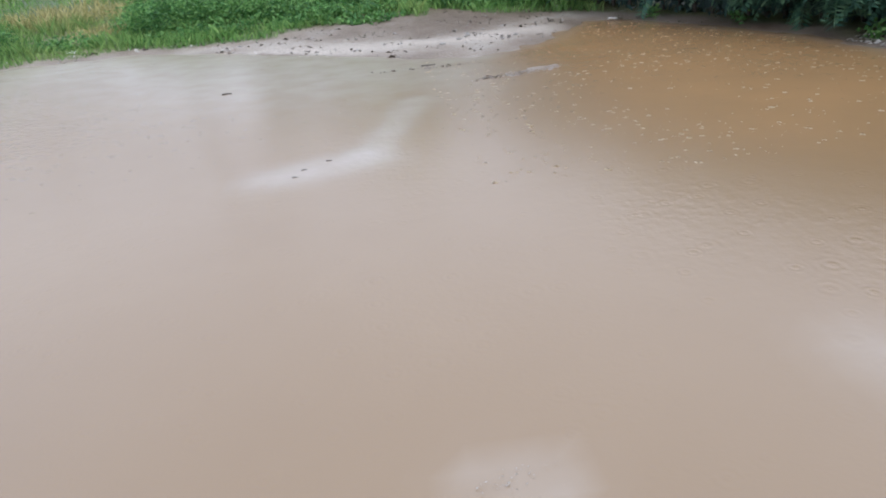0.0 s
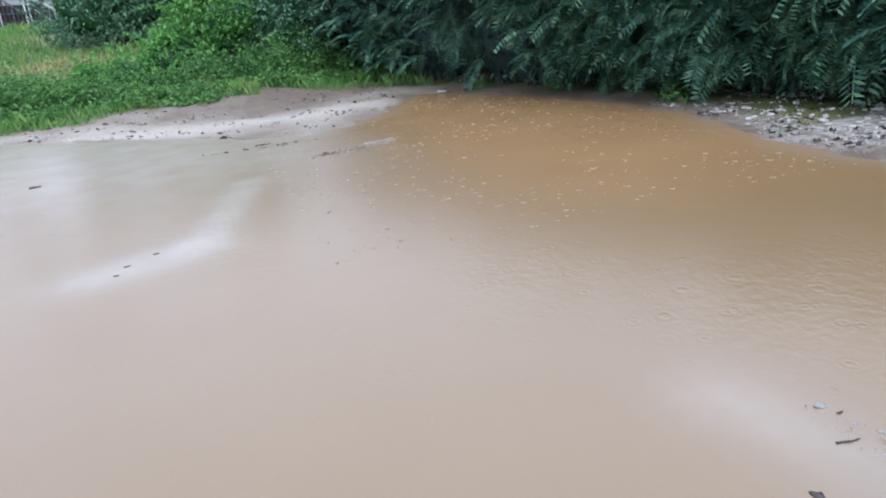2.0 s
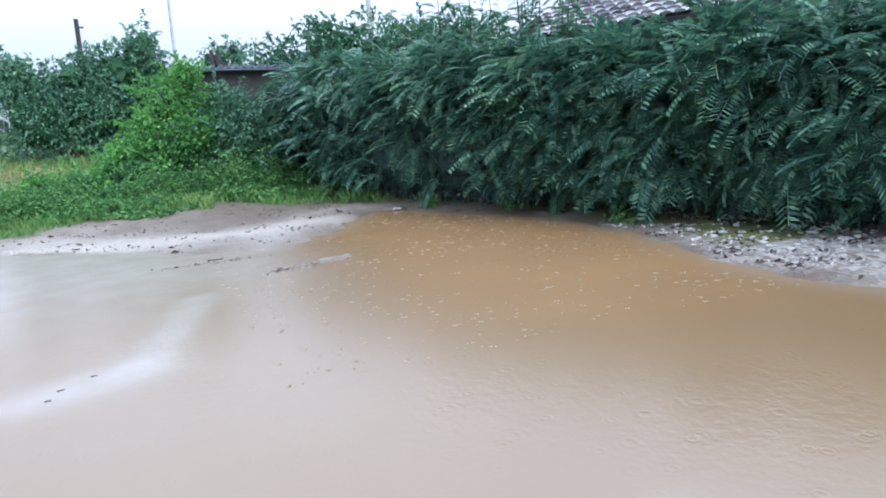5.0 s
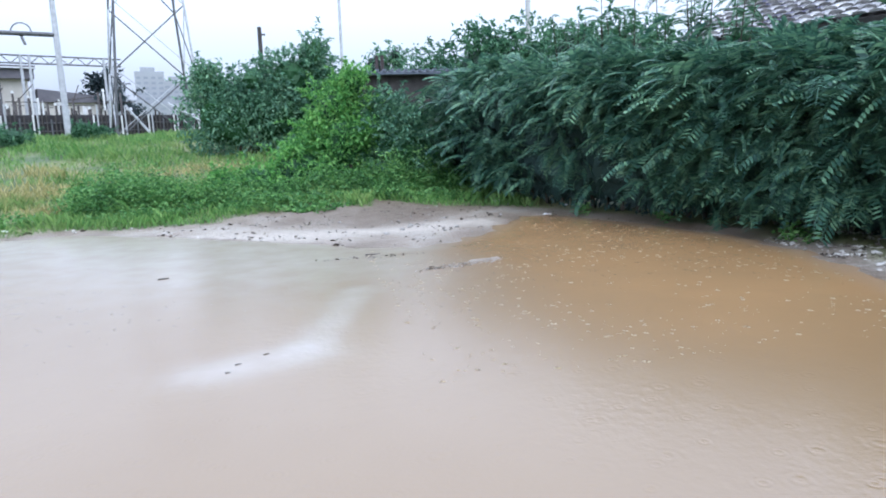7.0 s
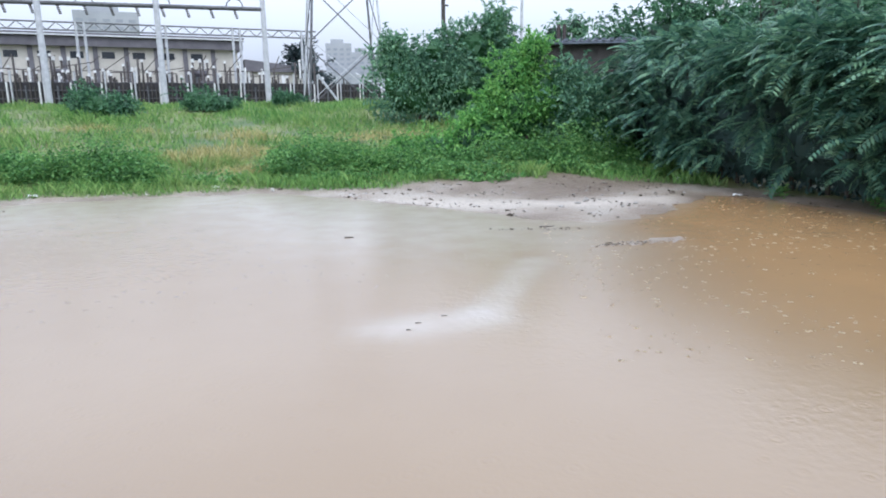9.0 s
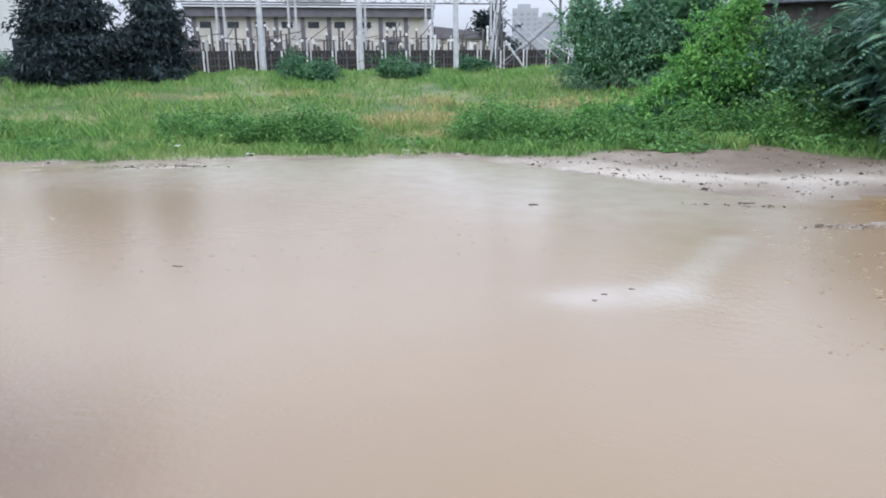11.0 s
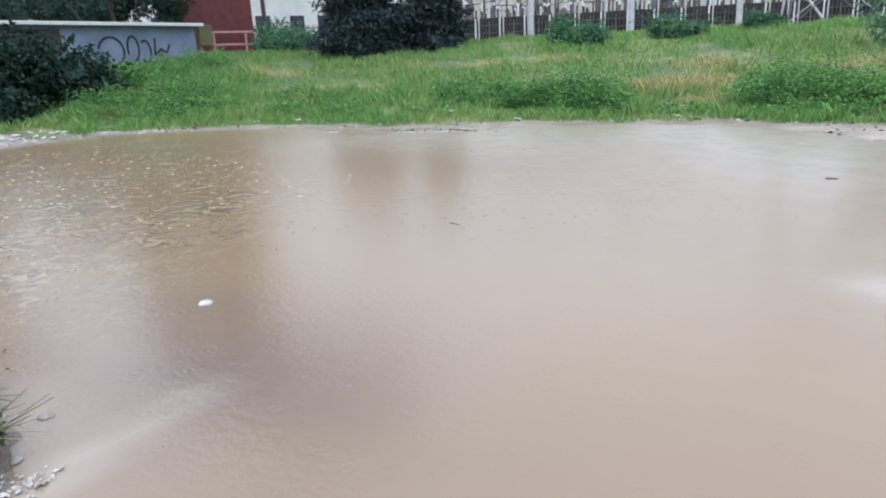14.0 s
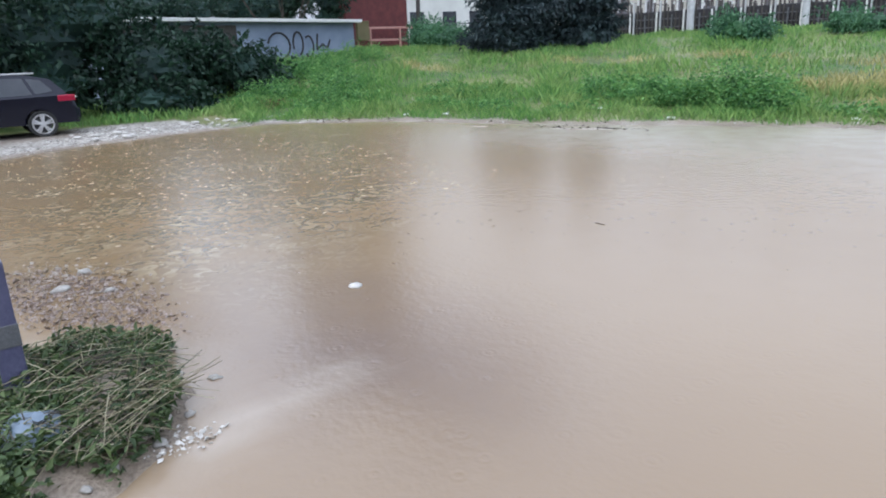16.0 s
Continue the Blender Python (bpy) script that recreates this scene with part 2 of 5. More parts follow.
SHEET_METAL = surface("pale_sheet_metal", (0.55, 0.56, 0.57), (0.78, 0.79, 0.8), 0.35, 2, 40, 0.2)
INK = surface("black_spray_paint", (0.02, 0.02, 0.025), (0.05, 0.05, 0.055), 0.6, 20, 90, relief=0)
SIGN_BLUE = surface("violet_blue_paint", (0.13, 0.13, 0.36), (0.2, 0.2, 0.48), 0.6, 2, 30)
CAR_PAINT = surface("dark_blue_car_paint", (0.006, 0.007, 0.016), (0.01, 0.011, 0.022), 0.15, 2, 30, 0.2, relief=0)
RUBBER = surface("tyre_rubber", (0.012, 0.012, 0.012), (0.03, 0.03, 0.03), 0.8, 10, 60)
ALLOY = surface("alloy_rim", (0.5, 0.5, 0.51), (0.68, 0.68, 0.69), 0.3, 10, 60, 0.6, relief=0)
RED_LENS = surface("red_lens", (0.25, 0.008, 0.03), (0.36, 0.015, 0.045), 0.12, 10, 60, relief=0)
STONE = surface("pale_stone", (0.2, 0.185, 0.165), (0.44, 0.42, 0.39), 0.7, 9, 60)
LITTER = surface("white_litter", (0.7, 0.7, 0.69), (0.85, 0.85, 0.84), 0.5, 9, 60, relief=0)
BLUE_PLASTIC = surface("light_blue_plastic", (0.1, 0.14, 0.19), (0.2, 0.25, 0.31), 0.45, 7, 50, relief=0)
BLUE_POST = surface("blue_violet_paint", (0.05, 0.05, 0.1), (0.1, 0.1, 0.17), 0.55, 6, 50)

# ---- mesh helpers ----


def linked(name, me, material, parent=None, label=""):
    ob = new(name, me)
    if material and not me.materials:
        me.materials.append(material)
    if parent:
        ob.parent = parent
    if label:
        ob["label"] = label
    return ob


def part(name, bm, material, parent=None, label="", smooth=False):
    me = bpy.data.meshes.new(name)
    bm.to_mesh(me)
    bm.free()
    if smooth:
        me.polygons.foreach_set("use_smooth", [True] * len(me.polygons))
    return linked(name, me, material, parent, label)


def thing(name, place, label, category, group="", kind=""):
    ob = new(name)
    ob.location = place
    ob.empty_display_size = 0.2
    return tagged(ob, label, category, group, kind)


def soup(name, verts, faces, material, parent=None, label="", smooth=False):
    """A mesh from arrays of corners and of triangles or quads."""
    me = bpy.data.meshes.new(name)
    faces = np.asarray(faces, dtype=np.int32)
    k = faces.shape[1]
    me.vertices.add(len(verts))
    me.vertices.foreach_set("co", np.asarray(verts, dtype=np.float32).ravel())
    me.loops.add(faces.size)
    me.loops.foreach_set("vertex_index", faces.ravel())
    me.polygons.add(len(faces))
    me.polygons.foreach_set("loop_start", np.arange(0, faces.size, k, dtype=np.int32))
    if smooth:
        me.polygons.foreach_set("use_smooth", [True] * len(faces))
    me.update(calc_edges=True)
    return linked(name, me, material, parent, label)


def add_box(bm, x0, y0, z0, x1, y1, z1, bevel=0.0, m=None):
    made = bmesh.ops.create_cube(bm, size=1.0)["verts"]
    t = Matrix.Translation(((x0 + x1) / 2, (y0 + y1) / 2, (z0 + z1) / 2)) @ Matrix.Diagonal((abs(x1 - x0), abs(y1 - y0), abs(z1 - z0), 1))
    bmesh.ops.transform(bm, matrix=(m @ t) if m else t, verts=made)
    if bevel:
        edges = list({e for v in made for e in v.link_edges})
        bmesh.ops.bevel(bm, geom=edges, offset=bevel, segments=2, affect="EDGES", profile=0.6)
    return bm


def box(x0, y0, z0, x1, y1, z1, bevel=0.0, m=None):
    return add_box(bmesh.new(), x0, y0, z0, x1, y1, z1, bevel, m)


def add_rod(bm, a, b, r0, r1=None, sides=6):
    a, b = Vector(a), Vector(b)
    d = b - a
    t = Matrix.Translation((a + b) / 2) @ d.to_track_quat("Z", "Y").to_matrix().to_4x4()
    bmesh.ops.create_cone(bm, cap_ends=True, segments=sides, radius1=r0, radius2=r0 if r1 is None else r1, depth=d.length, matrix=t)
    return bm


def rod(a, b, r0, r1=None, sides=8):
    return add_rod(bmesh.new(), a, b, r0, r1, sides)


rng = np.random.default_rng(7)


def unit(v):
    return v / np.maximum(np.linalg.norm(v, axis=-1, keepdims=True), 1e-9)


def leaves(name, centres, along, size, width, material, parent=None, fold=0.25, label=""):
    """Folded diamond leaves at the centres, pointing along; size is each leaf's length."""
    n = len(centres)
    along = unit(along)
    side = unit(np.cross(along, unit(rng.normal(size=(n, 3)) + np.array([0, 0, 1.2]))))
    up = np.cross(side, along)
    size = np.broadcast_to(np.asarray(size, dtype=float), (n,))[:, None]
    w = size * width
    v = np.stack([centres - along * size * 0.5, centres - side * w * 0.5 + up * size * fold * 0.4,
                  centres + along * size * 0.5 - up * size * fold, centres + side * w * 0.5 + up * size * fold * 0.4], 1)
    i = np.arange(n)[:, None] * 4
    f = np.concatenate([i + [0, 1, 2], i + [0, 2, 3]])
    return soup(name, v.reshape(-1, 3), f, material, parent, label)


def shell_points(lumps, n, thick=0.35):
    """Points near the outer faces of a set of (x, y, z, rx, ry, rz) lumps, with their outward directions."""
    lumps = np.array(lumps, dtype=float)
    area = (lumps[:, 3] * lumps[:, 4] + lumps[:, 3] * lumps[:, 5] + lumps[:, 4] * lumps[:, 5])
    which = rng.choice(len(lumps), n, p=area / area.sum())
    u = unit(rng.normal(size=(n, 3)))
    r = 1.0 - thick * rng.random(n) ** 1.6 + 0.1 * rng.normal(size=n)
    p = lumps[which, :3] + u * lumps[which, 3:] * r[:, None]
    return p, u


def core(lumps, factor, material, parent, name="inner_foliage"):
    """The shaded inside of a crown: rough lumps within the leaves, mostly coloured for shade."""
    bm = bmesh.new()
    for x, y, z, a, b, c in lumps:
        made = bmesh.ops.create_icosphere(bm, subdivisions=3, radius=1.0)["verts"]
        for v in made:
            k = factor * (0.85 + 0.3 * noise.noise(v.co * 2.3 + Vector((x, y, z))) + 0.16 * noise.noise(v.co * 7.1 + Vector((y, z, x))))
            v.co = Vector((x + v.co.x * a * k, y + v.co.y * b * k, z + v.co.z * c * k))
    return part(name, bm, material, parent)


def shrub(name, base, lumps, count, size, material, inner, label, category="shrub", width=0.5, group="", stems=6, fill=0.62, droop=0.2, thick=0.4):
    """A bush or tree from lumps given relative to its base: stems, a dark inside and many leaves."""
    ob = thing(name, base, label, category, group)
    bm = bmesh.new()
    for i in range(stems):
        x, y, z, a, b, c = lumps[i % len(lumps)]
        add_rod(bm, (rng.normal() * 0.12, rng.normal() * 0.12, -0.1), (x + rng.normal() * a * 0.2, y + rng.normal() * b * 0.2, z), 0.05, 0.015, 6)
    part("stem", bm, BARK, ob)
    # inner is mostly a darker green that carries the shade among the leaves
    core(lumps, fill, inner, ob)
    p, u = shell_points(lumps, count, thick)
    keep = p[:, 2] > 0.03
    p, u = p[keep], u[keep]
    along = unit(u * 0.7 + rng.normal(size=u.shape) * 0.55 + np.array([0, 0, -droop]))
    # the leaves gather in clumps, with darker gaps between
    w = 0.42 / size * p + np.array([base[0], base[1], 0.0])
    clump = np.sin(w[:, 0] + 1.4 * np.sin(w[:, 2] * 0.8)) + np.sin(w[:, 1] + 1.3 * np.sin(w[:, 0] * 0.7)) + np.sin(w[:, 2] * 1.2 + 1.5 * np.sin(w[:, 1] * 0.9))
    keep = clump + 0.7 * rng.normal(size=len(p)) > -0.55
    p, along = p[keep], along[keep]
    # loose shoots that break the outline, each with leaves up to its tip
    k = max(6, count // 80)
    root, u = shell_points(lumps, k, 0.15)
    root, u = root[root[:, 2] > 0.2], u[root[:, 2] > 0.2]
    reach = (0.15 + 0.45 * rng.random(len(root))) * (size / 0.1) ** 0.5
    way = unit(u * [0.8, 0.8, 0.5] + rng.normal(size=u.shape) * 0.35 + [0, 0, 0.5])
    steps = np.linspace(0.0, 1.0, 14)
    tip = (root[:, None, :] + way[:, None, :] * (reach[:, None] * steps)[:, :, None] - np.array([0, 0, 0.25]) * (reach[:, None] * steps ** 2)[:, :, None]).reshape(-1, 3)
    turned = unit(np.repeat(way, 14, 0) * 0.5 + rng.normal(size=tip.shape) * 0.7)
    p, along = np.concatenate([p, tip + turned * size * 0.4]), np.concatenate([along, turned])
    leaves("leaf_mass", p, along, size * (0.6 + 0.8 * rng.random(len(p))), width, material, ob)
    return ob


# ---- the puddle's outline and the lie of the land ----
SHORE = [(-17.3, 2.4), (-17.9, 4.7), (-18.2, 7.4), (-15.6, 9.7), (-11.2, 11.5), (-9.4, 12.3), (-6.6, 13.6), (-4.6, 14.1), (-3.1, 13.3), (-1.1, 12.1),
         (0.5, 10.7), (1.7, 10.2), (2.9, 11.2), (3.8, 12.6), (4.3, 13.6), (5.0, 13.3), (6.0, 11.3), (6.6, 9.6), (6.7, 8.0), (6.4, 6.9), (6.0, 5.3),
         (6.2, 4.3), (6.6, 3.0), (6.0, 0.9), (4.4, -0.2), (3.0, 0.1), (2.2, 0.5), (1.0, 0.3), (-0.5, 0.4), (-2.4, 0.0), (-3.0, 0.1), (-3.35, 0.6), (-4.2, 0.75),
         (-4.9, 0.3), (-5.2, -1.0), (-8.0, -2.2), (-13.5, -1.6), (-16.2, 0.7)]


def shore_distance(x, y):
    """Metres to the waterline: positive on land, negative in the water."""
    x, y = np.asarray(x, float), np.asarray(y, float)
    best, inside = np.full(x.shape, 1e9), np.zeros(x.shape, bool)
    for (ax, ay), (bx, by) in zip(SHORE, SHORE[1:] + SHORE[:1]):
        k = np.clip(((x - ax) * (bx - ax) + (y - ay) * (by - ay)) / ((bx - ax) ** 2 + (by - ay) ** 2), 0, 1)
        best = np.minimum(best, np.hypot(x - ax - k * (bx - ax), y - ay - k * (by - ay)))
        cut = ((ay > y) != (by > y)) & (x < (bx - ax) * (y - ay) / (by - ay + 1e-12) + ax)
        inside ^= cut
    return np.where(inside, -best, best)


def smooth(a, b, v):
    k = np.clip((v - a) / (b - a), 0, 1)
    return k * k * (3 - 2 * k)


def wobble(x, y, s):
    return (np.sin(x * 1.7 * s + 1.3 * np.sin(y * 1.1 * s)) + np.sin(y * 2.3 * s + 1.7 * np.sin(x * 0.9 * s + 2)) + np.sin((x + y) * 3.1 * s + 0.7)) / 3


# low bars of silt that just clear the water: x, y, half length, half width, turn, top
BARS = [(2.25, 8.9, 0.85, 0.22, 0.4, 0.012), (-10.0, 11.15, 1.5, 0.36, 0.42, 0.013), (-2.6, 13.55, 1.3, 0.22, -0.3, 0.015), (-12.4, 10.2, 0.9, 0.14, 0.4, 0.008)]


def height(x, y):
    d = shore_distance(x, y) + 0.16 * wobble(x, y, 1.9) + 0.07 * wobble(x, y, 5.3)
    z = np.where(d < 0, np.maximum(d * 0.12, -0.3), 0.05 * smooth(0, 0.5, d) + 0.03 * smooth(0.3, 1.6, d))
    z = z + np.where(d > 0, smooth(0, 0.8, d) * 0.018 * wobble(x, y, 6.1), 0)
    for bx, by, a, b, turn, top in BARS:
        c, s = np.cos(turn), np.sin(turn)
        w1, w2 = 0.12 * wobble(x, y, 7.0) + 0.1 * wobble(x, y, 2.9), 0.08 * wobble(y, x, 8.1)
        u, v = ((x + w1 - bx) * c + (y + w2 - by) * s) / a, (-(x + w1 - bx) * s + (y + w2 - by) * c) / b
        k = np.exp(-(u * u + v * v))
        z = np.maximum(z, -0.3 + (0.3 + top) * smooth(0.0, 0.75, k) - 0.05 * (1 - k))
    rise = np.clip(0.112 * (d - 1.5), 0, 2.2) * smooth(5, 12, y)
    rise = np.where(rise > 1.6, 1.6 + 0.5 * (1 - np.exp(-(rise - 1.6) / 0.5)), rise)
    return z + rise + 0.05 * smooth(2, 6, d) * wobble(x, y, 0.7)


def ground_z(x, y):
    return float(height(np.array([x]), np.array([y]))[0])


def axis(lo, hi, step, far):
    inner = np.arange(lo, hi + step / 2, step)
    grow = step * 1.25 ** np.arange(1, 60)
    out = np.cumsum(grow)
    out = out[out < far]
    return np.concatenate([lo - out[::-1], inner, hi + out])


gx, gy = axis(-24, 12, 0.14, 2500), axis(-3, 19, 0.12, 2500)
GX, GY = np.meshgrid(gx, gy)
GZ = height(GX.ravel(), GY.ravel())
nx, ny = len(gx), len(gy)
cell = (np.arange(ny - 1)[:, None] * nx + np.arange(nx - 1)[None, :]).ravel()
ground = soup("ground", np.stack([GX.ravel(), GY.ravel(), GZ], 1), np.stack([cell, cell + 1, cell + nx + 1, cell + nx], 1), EARTH, smooth=True)
tagged(ground, "wet sandy earth bank rising to a grassy field", "ground", kind="structure")
D = shore_distance(GX.ravel(), GY.ravel())
X, Y = GX.ravel(), GY.ravel()


def green_edge(x, y):
    """How far the turf's edge lies from the water: wide round the sandy spit."""
    spit = np.exp(-((x - 0.9) / 3.0) ** 2)
    return 0.35 + 2.9 * spit * (y > 8) + 0.25 * wobble(x, y, 1.1)


turf = np.maximum(smooth(-0.15, 0.5, D - green_edge(X, Y)) * (Y > 6), smooth(-21.2, -22.2, X))
gravel = 0.8 * np.exp(-((X - 7.2) / 1.3) ** 2 - ((Y - 5.6) / 2.2) ** 2) + 0.8 * smooth(0.1, 0.4, D) * (X < -12) * (Y < 9)
gravel = np.clip(gravel + 0.7 * np.exp(-((X + 5.6) / 1.0) ** 2 - ((Y - 0.3) / 0.6) ** 2), 0, 0.85)
mud = 0.9 * np.exp(-((X - 2.2) / 3.6) ** 2) * smooth(0.9, 1.9, D) * (Y > 9) + 0.85 * smooth(0.5, 0.0, D) * (0.6 + 0.6 * wobble(X, Y, 1.3)) + 0.7 * smooth(1.0, 2.5, D) * (Y < 3)
mud = mud + 0.8 * np.exp(-((X - 6.3) / 1.2) ** 2 - ((Y - 11.5) / 2.5) ** 2)
k = np.clip((X + 1.8) / 5.4, 0, 1)
sand = np.exp(-((Y - 12.75 + 0.9 * np.sin(k * 3.1) + 0.3 * wobble(X, Y, 0.9)) / 0.55) ** 2) * smooth(-3.4, -1.5, X) * smooth(4.2, 3.0, X) * (D > 0.05)
for bx, by, a, b, turn, top in BARS:
    u, v = (X - bx) * np.cos(turn) + (Y - by) * np.sin(turn), -(X - bx) * np.sin(turn) + (Y - by) * np.cos(turn)
    near_bar = np.exp(-(u / a) ** 2 - (v / b) ** 2)
    sand = np.maximum(sand, 0.6 * smooth(0.2, 0.6, near_bar) * (0.5 + 0.5 * wobble(X, Y, 4.0)))
    mud = mud * (1 - 0.7 * smooth(0.3, 0.7, near_bar))
for key, values in (("turf", turf), ("gravel", gravel), ("mud", np.clip(mud, 0, 1)), ("sand", sand)):
    ground.data.attributes.new(key, "FLOAT", "POINT").data.foreach_set("value", values.astype(np.float32))

# the water: one level sheet that the land rises through
wx, wy = np.arange(-19.5, 8.0, 0.15), np.arange(-3.2, 15.2, 0.15)
WX, WY = np.meshgrid(wx, wy)
cell = (np.arange(len(wy) - 1)[:, None] * len(wx) + np.arange(len(wx) - 1)[None, :]).ravel()
near = shore_distance(WX.ravel(), WY.ravel())
wet = near[cell] < 0.6
cell = cell[wet]
k = len(wx)
water = soup("water", np.stack([WX.ravel(), WY.ravel(), 0 * WX.ravel()], 1), np.stack([cell, cell + 1, cell + k + 1, cell + k], 1), WATER, smooth=True)
tagged(water, "brown silty rain puddle with drop rings, reflecting a white sky", "puddle", kind="structure")
x, y = WX.ravel(), WY.ravel()


def streak(ax, ay, bx, by, r):
    k = np.clip(((x - ax) * (bx - ax) + (y - ay) * (by - ay)) / ((bx - ax) ** 2 + (by - ay) ** 2), 0, 1)
    return np.exp(-((x - ax - k * (bx - ax)) ** 2 + (y - ay - k * (by - ay)) ** 2) / r ** 2)


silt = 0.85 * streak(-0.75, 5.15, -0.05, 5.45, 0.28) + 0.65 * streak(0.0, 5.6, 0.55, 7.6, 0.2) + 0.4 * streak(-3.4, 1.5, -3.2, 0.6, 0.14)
# the wide far-shore term paints a pale sky reflection into the colour
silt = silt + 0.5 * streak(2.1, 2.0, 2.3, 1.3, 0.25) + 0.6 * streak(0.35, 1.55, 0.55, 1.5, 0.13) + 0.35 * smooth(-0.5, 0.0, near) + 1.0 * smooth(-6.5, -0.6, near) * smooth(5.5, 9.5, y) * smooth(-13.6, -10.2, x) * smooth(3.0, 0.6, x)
# the stony shallows between the tussock and the bank by the car
bed = smooth(-0.6, 1.0, (y - 0.1) * 1.0) * smooth(0.4, -1.1, (y - 0.35) / 0.72 + x + 1.2) * smooth(-3.6, -7.0, x)
bed = bed * (0.75 + 0.25 * smooth(-5.0, -9.0, x))
hedge_orange = smooth(1.2, 4.0, x) * smooth(3.0, 6.5, y)
murk = 0.8 * np.exp(-((x + 3.7) / 1.7) ** 2 - ((y - 1.7) / 1.1) ** 2)
water.data.attributes.new("hedge_orange", "FLOAT", "POINT").data.foreach_set("value", hedge_orange.astype(np.float32))
water.data.attributes.new("murk", "FLOAT", "POINT").data.foreach_set("value", murk.astype(np.float32))
water.data.attributes.new("bed", "FLOAT", "POINT").data.foreach_set("value", np.clip(bed, 0, 1).astype(np.float32))
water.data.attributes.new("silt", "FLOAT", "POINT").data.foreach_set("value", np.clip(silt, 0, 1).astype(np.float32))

# ---- the hedge: pinnate-leaved shoots hanging over the water ----


def frond_template(pairs=11, length=0.62, leaflet=0.17):
    """One pinnate leaf along +x that droops: a thin rib and paired leaflets."""
    verts, faces = [], []
    def spot(s):
        return np.array([length * s, 0, 0.10 * math.sin(s * 2.2) - 0.22 * s * s])
    for s0, s1 in ((0, 0.5), (0.5, 1.0)):
        a, b, w = spot(s0), spot(s1), np.array([0, 0.006, 0])
        i = len(verts)
        verts += [a - w, a + w, b + w, b - w]
        faces += [(i, i + 1, i + 2), (i, i + 2, i + 3)]
    for j in range(pairs):
        s = 0.16 + 0.84 * (j + 0.5) / pairs
        size = leaflet * (1.0 - 0.45 * abs(s - 0.5))
        for sign in (-1, 1):
            a = spot(s)
            d = np.array([0.42, sign * 0.9, -0.28])
            d = d / np.linalg.norm(d) * size
            w = np.array([0.026, 0, 0.0])
            i = len(verts)
            verts += [a, a + d * 0.4 + w, a + d, a + d * 0.45 - w]
            faces += [(i, i + 1, i + 2), (i, i + 2, i + 3)]
    return np.array(verts), np.array(faces)


FROND_V, FROND_F = frond_template()


def fronds(name, roots, out, scale, material, parent, label=""):
    """Many pinnate leaves from their roots, each pointing out."""
    n = len(roots)
    out = unit(out)
    side = unit(np.cross(np.array([0, 0, 1.0]), out) + rng.normal(size=(n, 3)) * 0.25)
    up = np.cross(out, side)
    rot = np.stack([out, side, up], 2) * scale[:, None, None]
    v = roots[:, None, :] + np.einsum("nij,kj->nki", rot, FROND_V)
    f = FROND_F[None] + (np.arange(n) * len(FROND_V))[:, None, None]
    return soup(name, v.reshape(-1, 3), f.reshape(-1, 3), material, parent, label)


HEDGE = [(3.6, 18.6), (4.3, 16.2), (5.5, 13.6), (6.5, 11.4), (7.35, 9.6), (7.9, 8.0), (8.5, 6.4), (9.0, 4.9), (9.5, 3.2), (9.9, 1.4)]
TOPS = [2.7, 2.9, 3.0, 2.85, 2.76, 2.66, 2.6, 2.55, 2.5, 2.5]


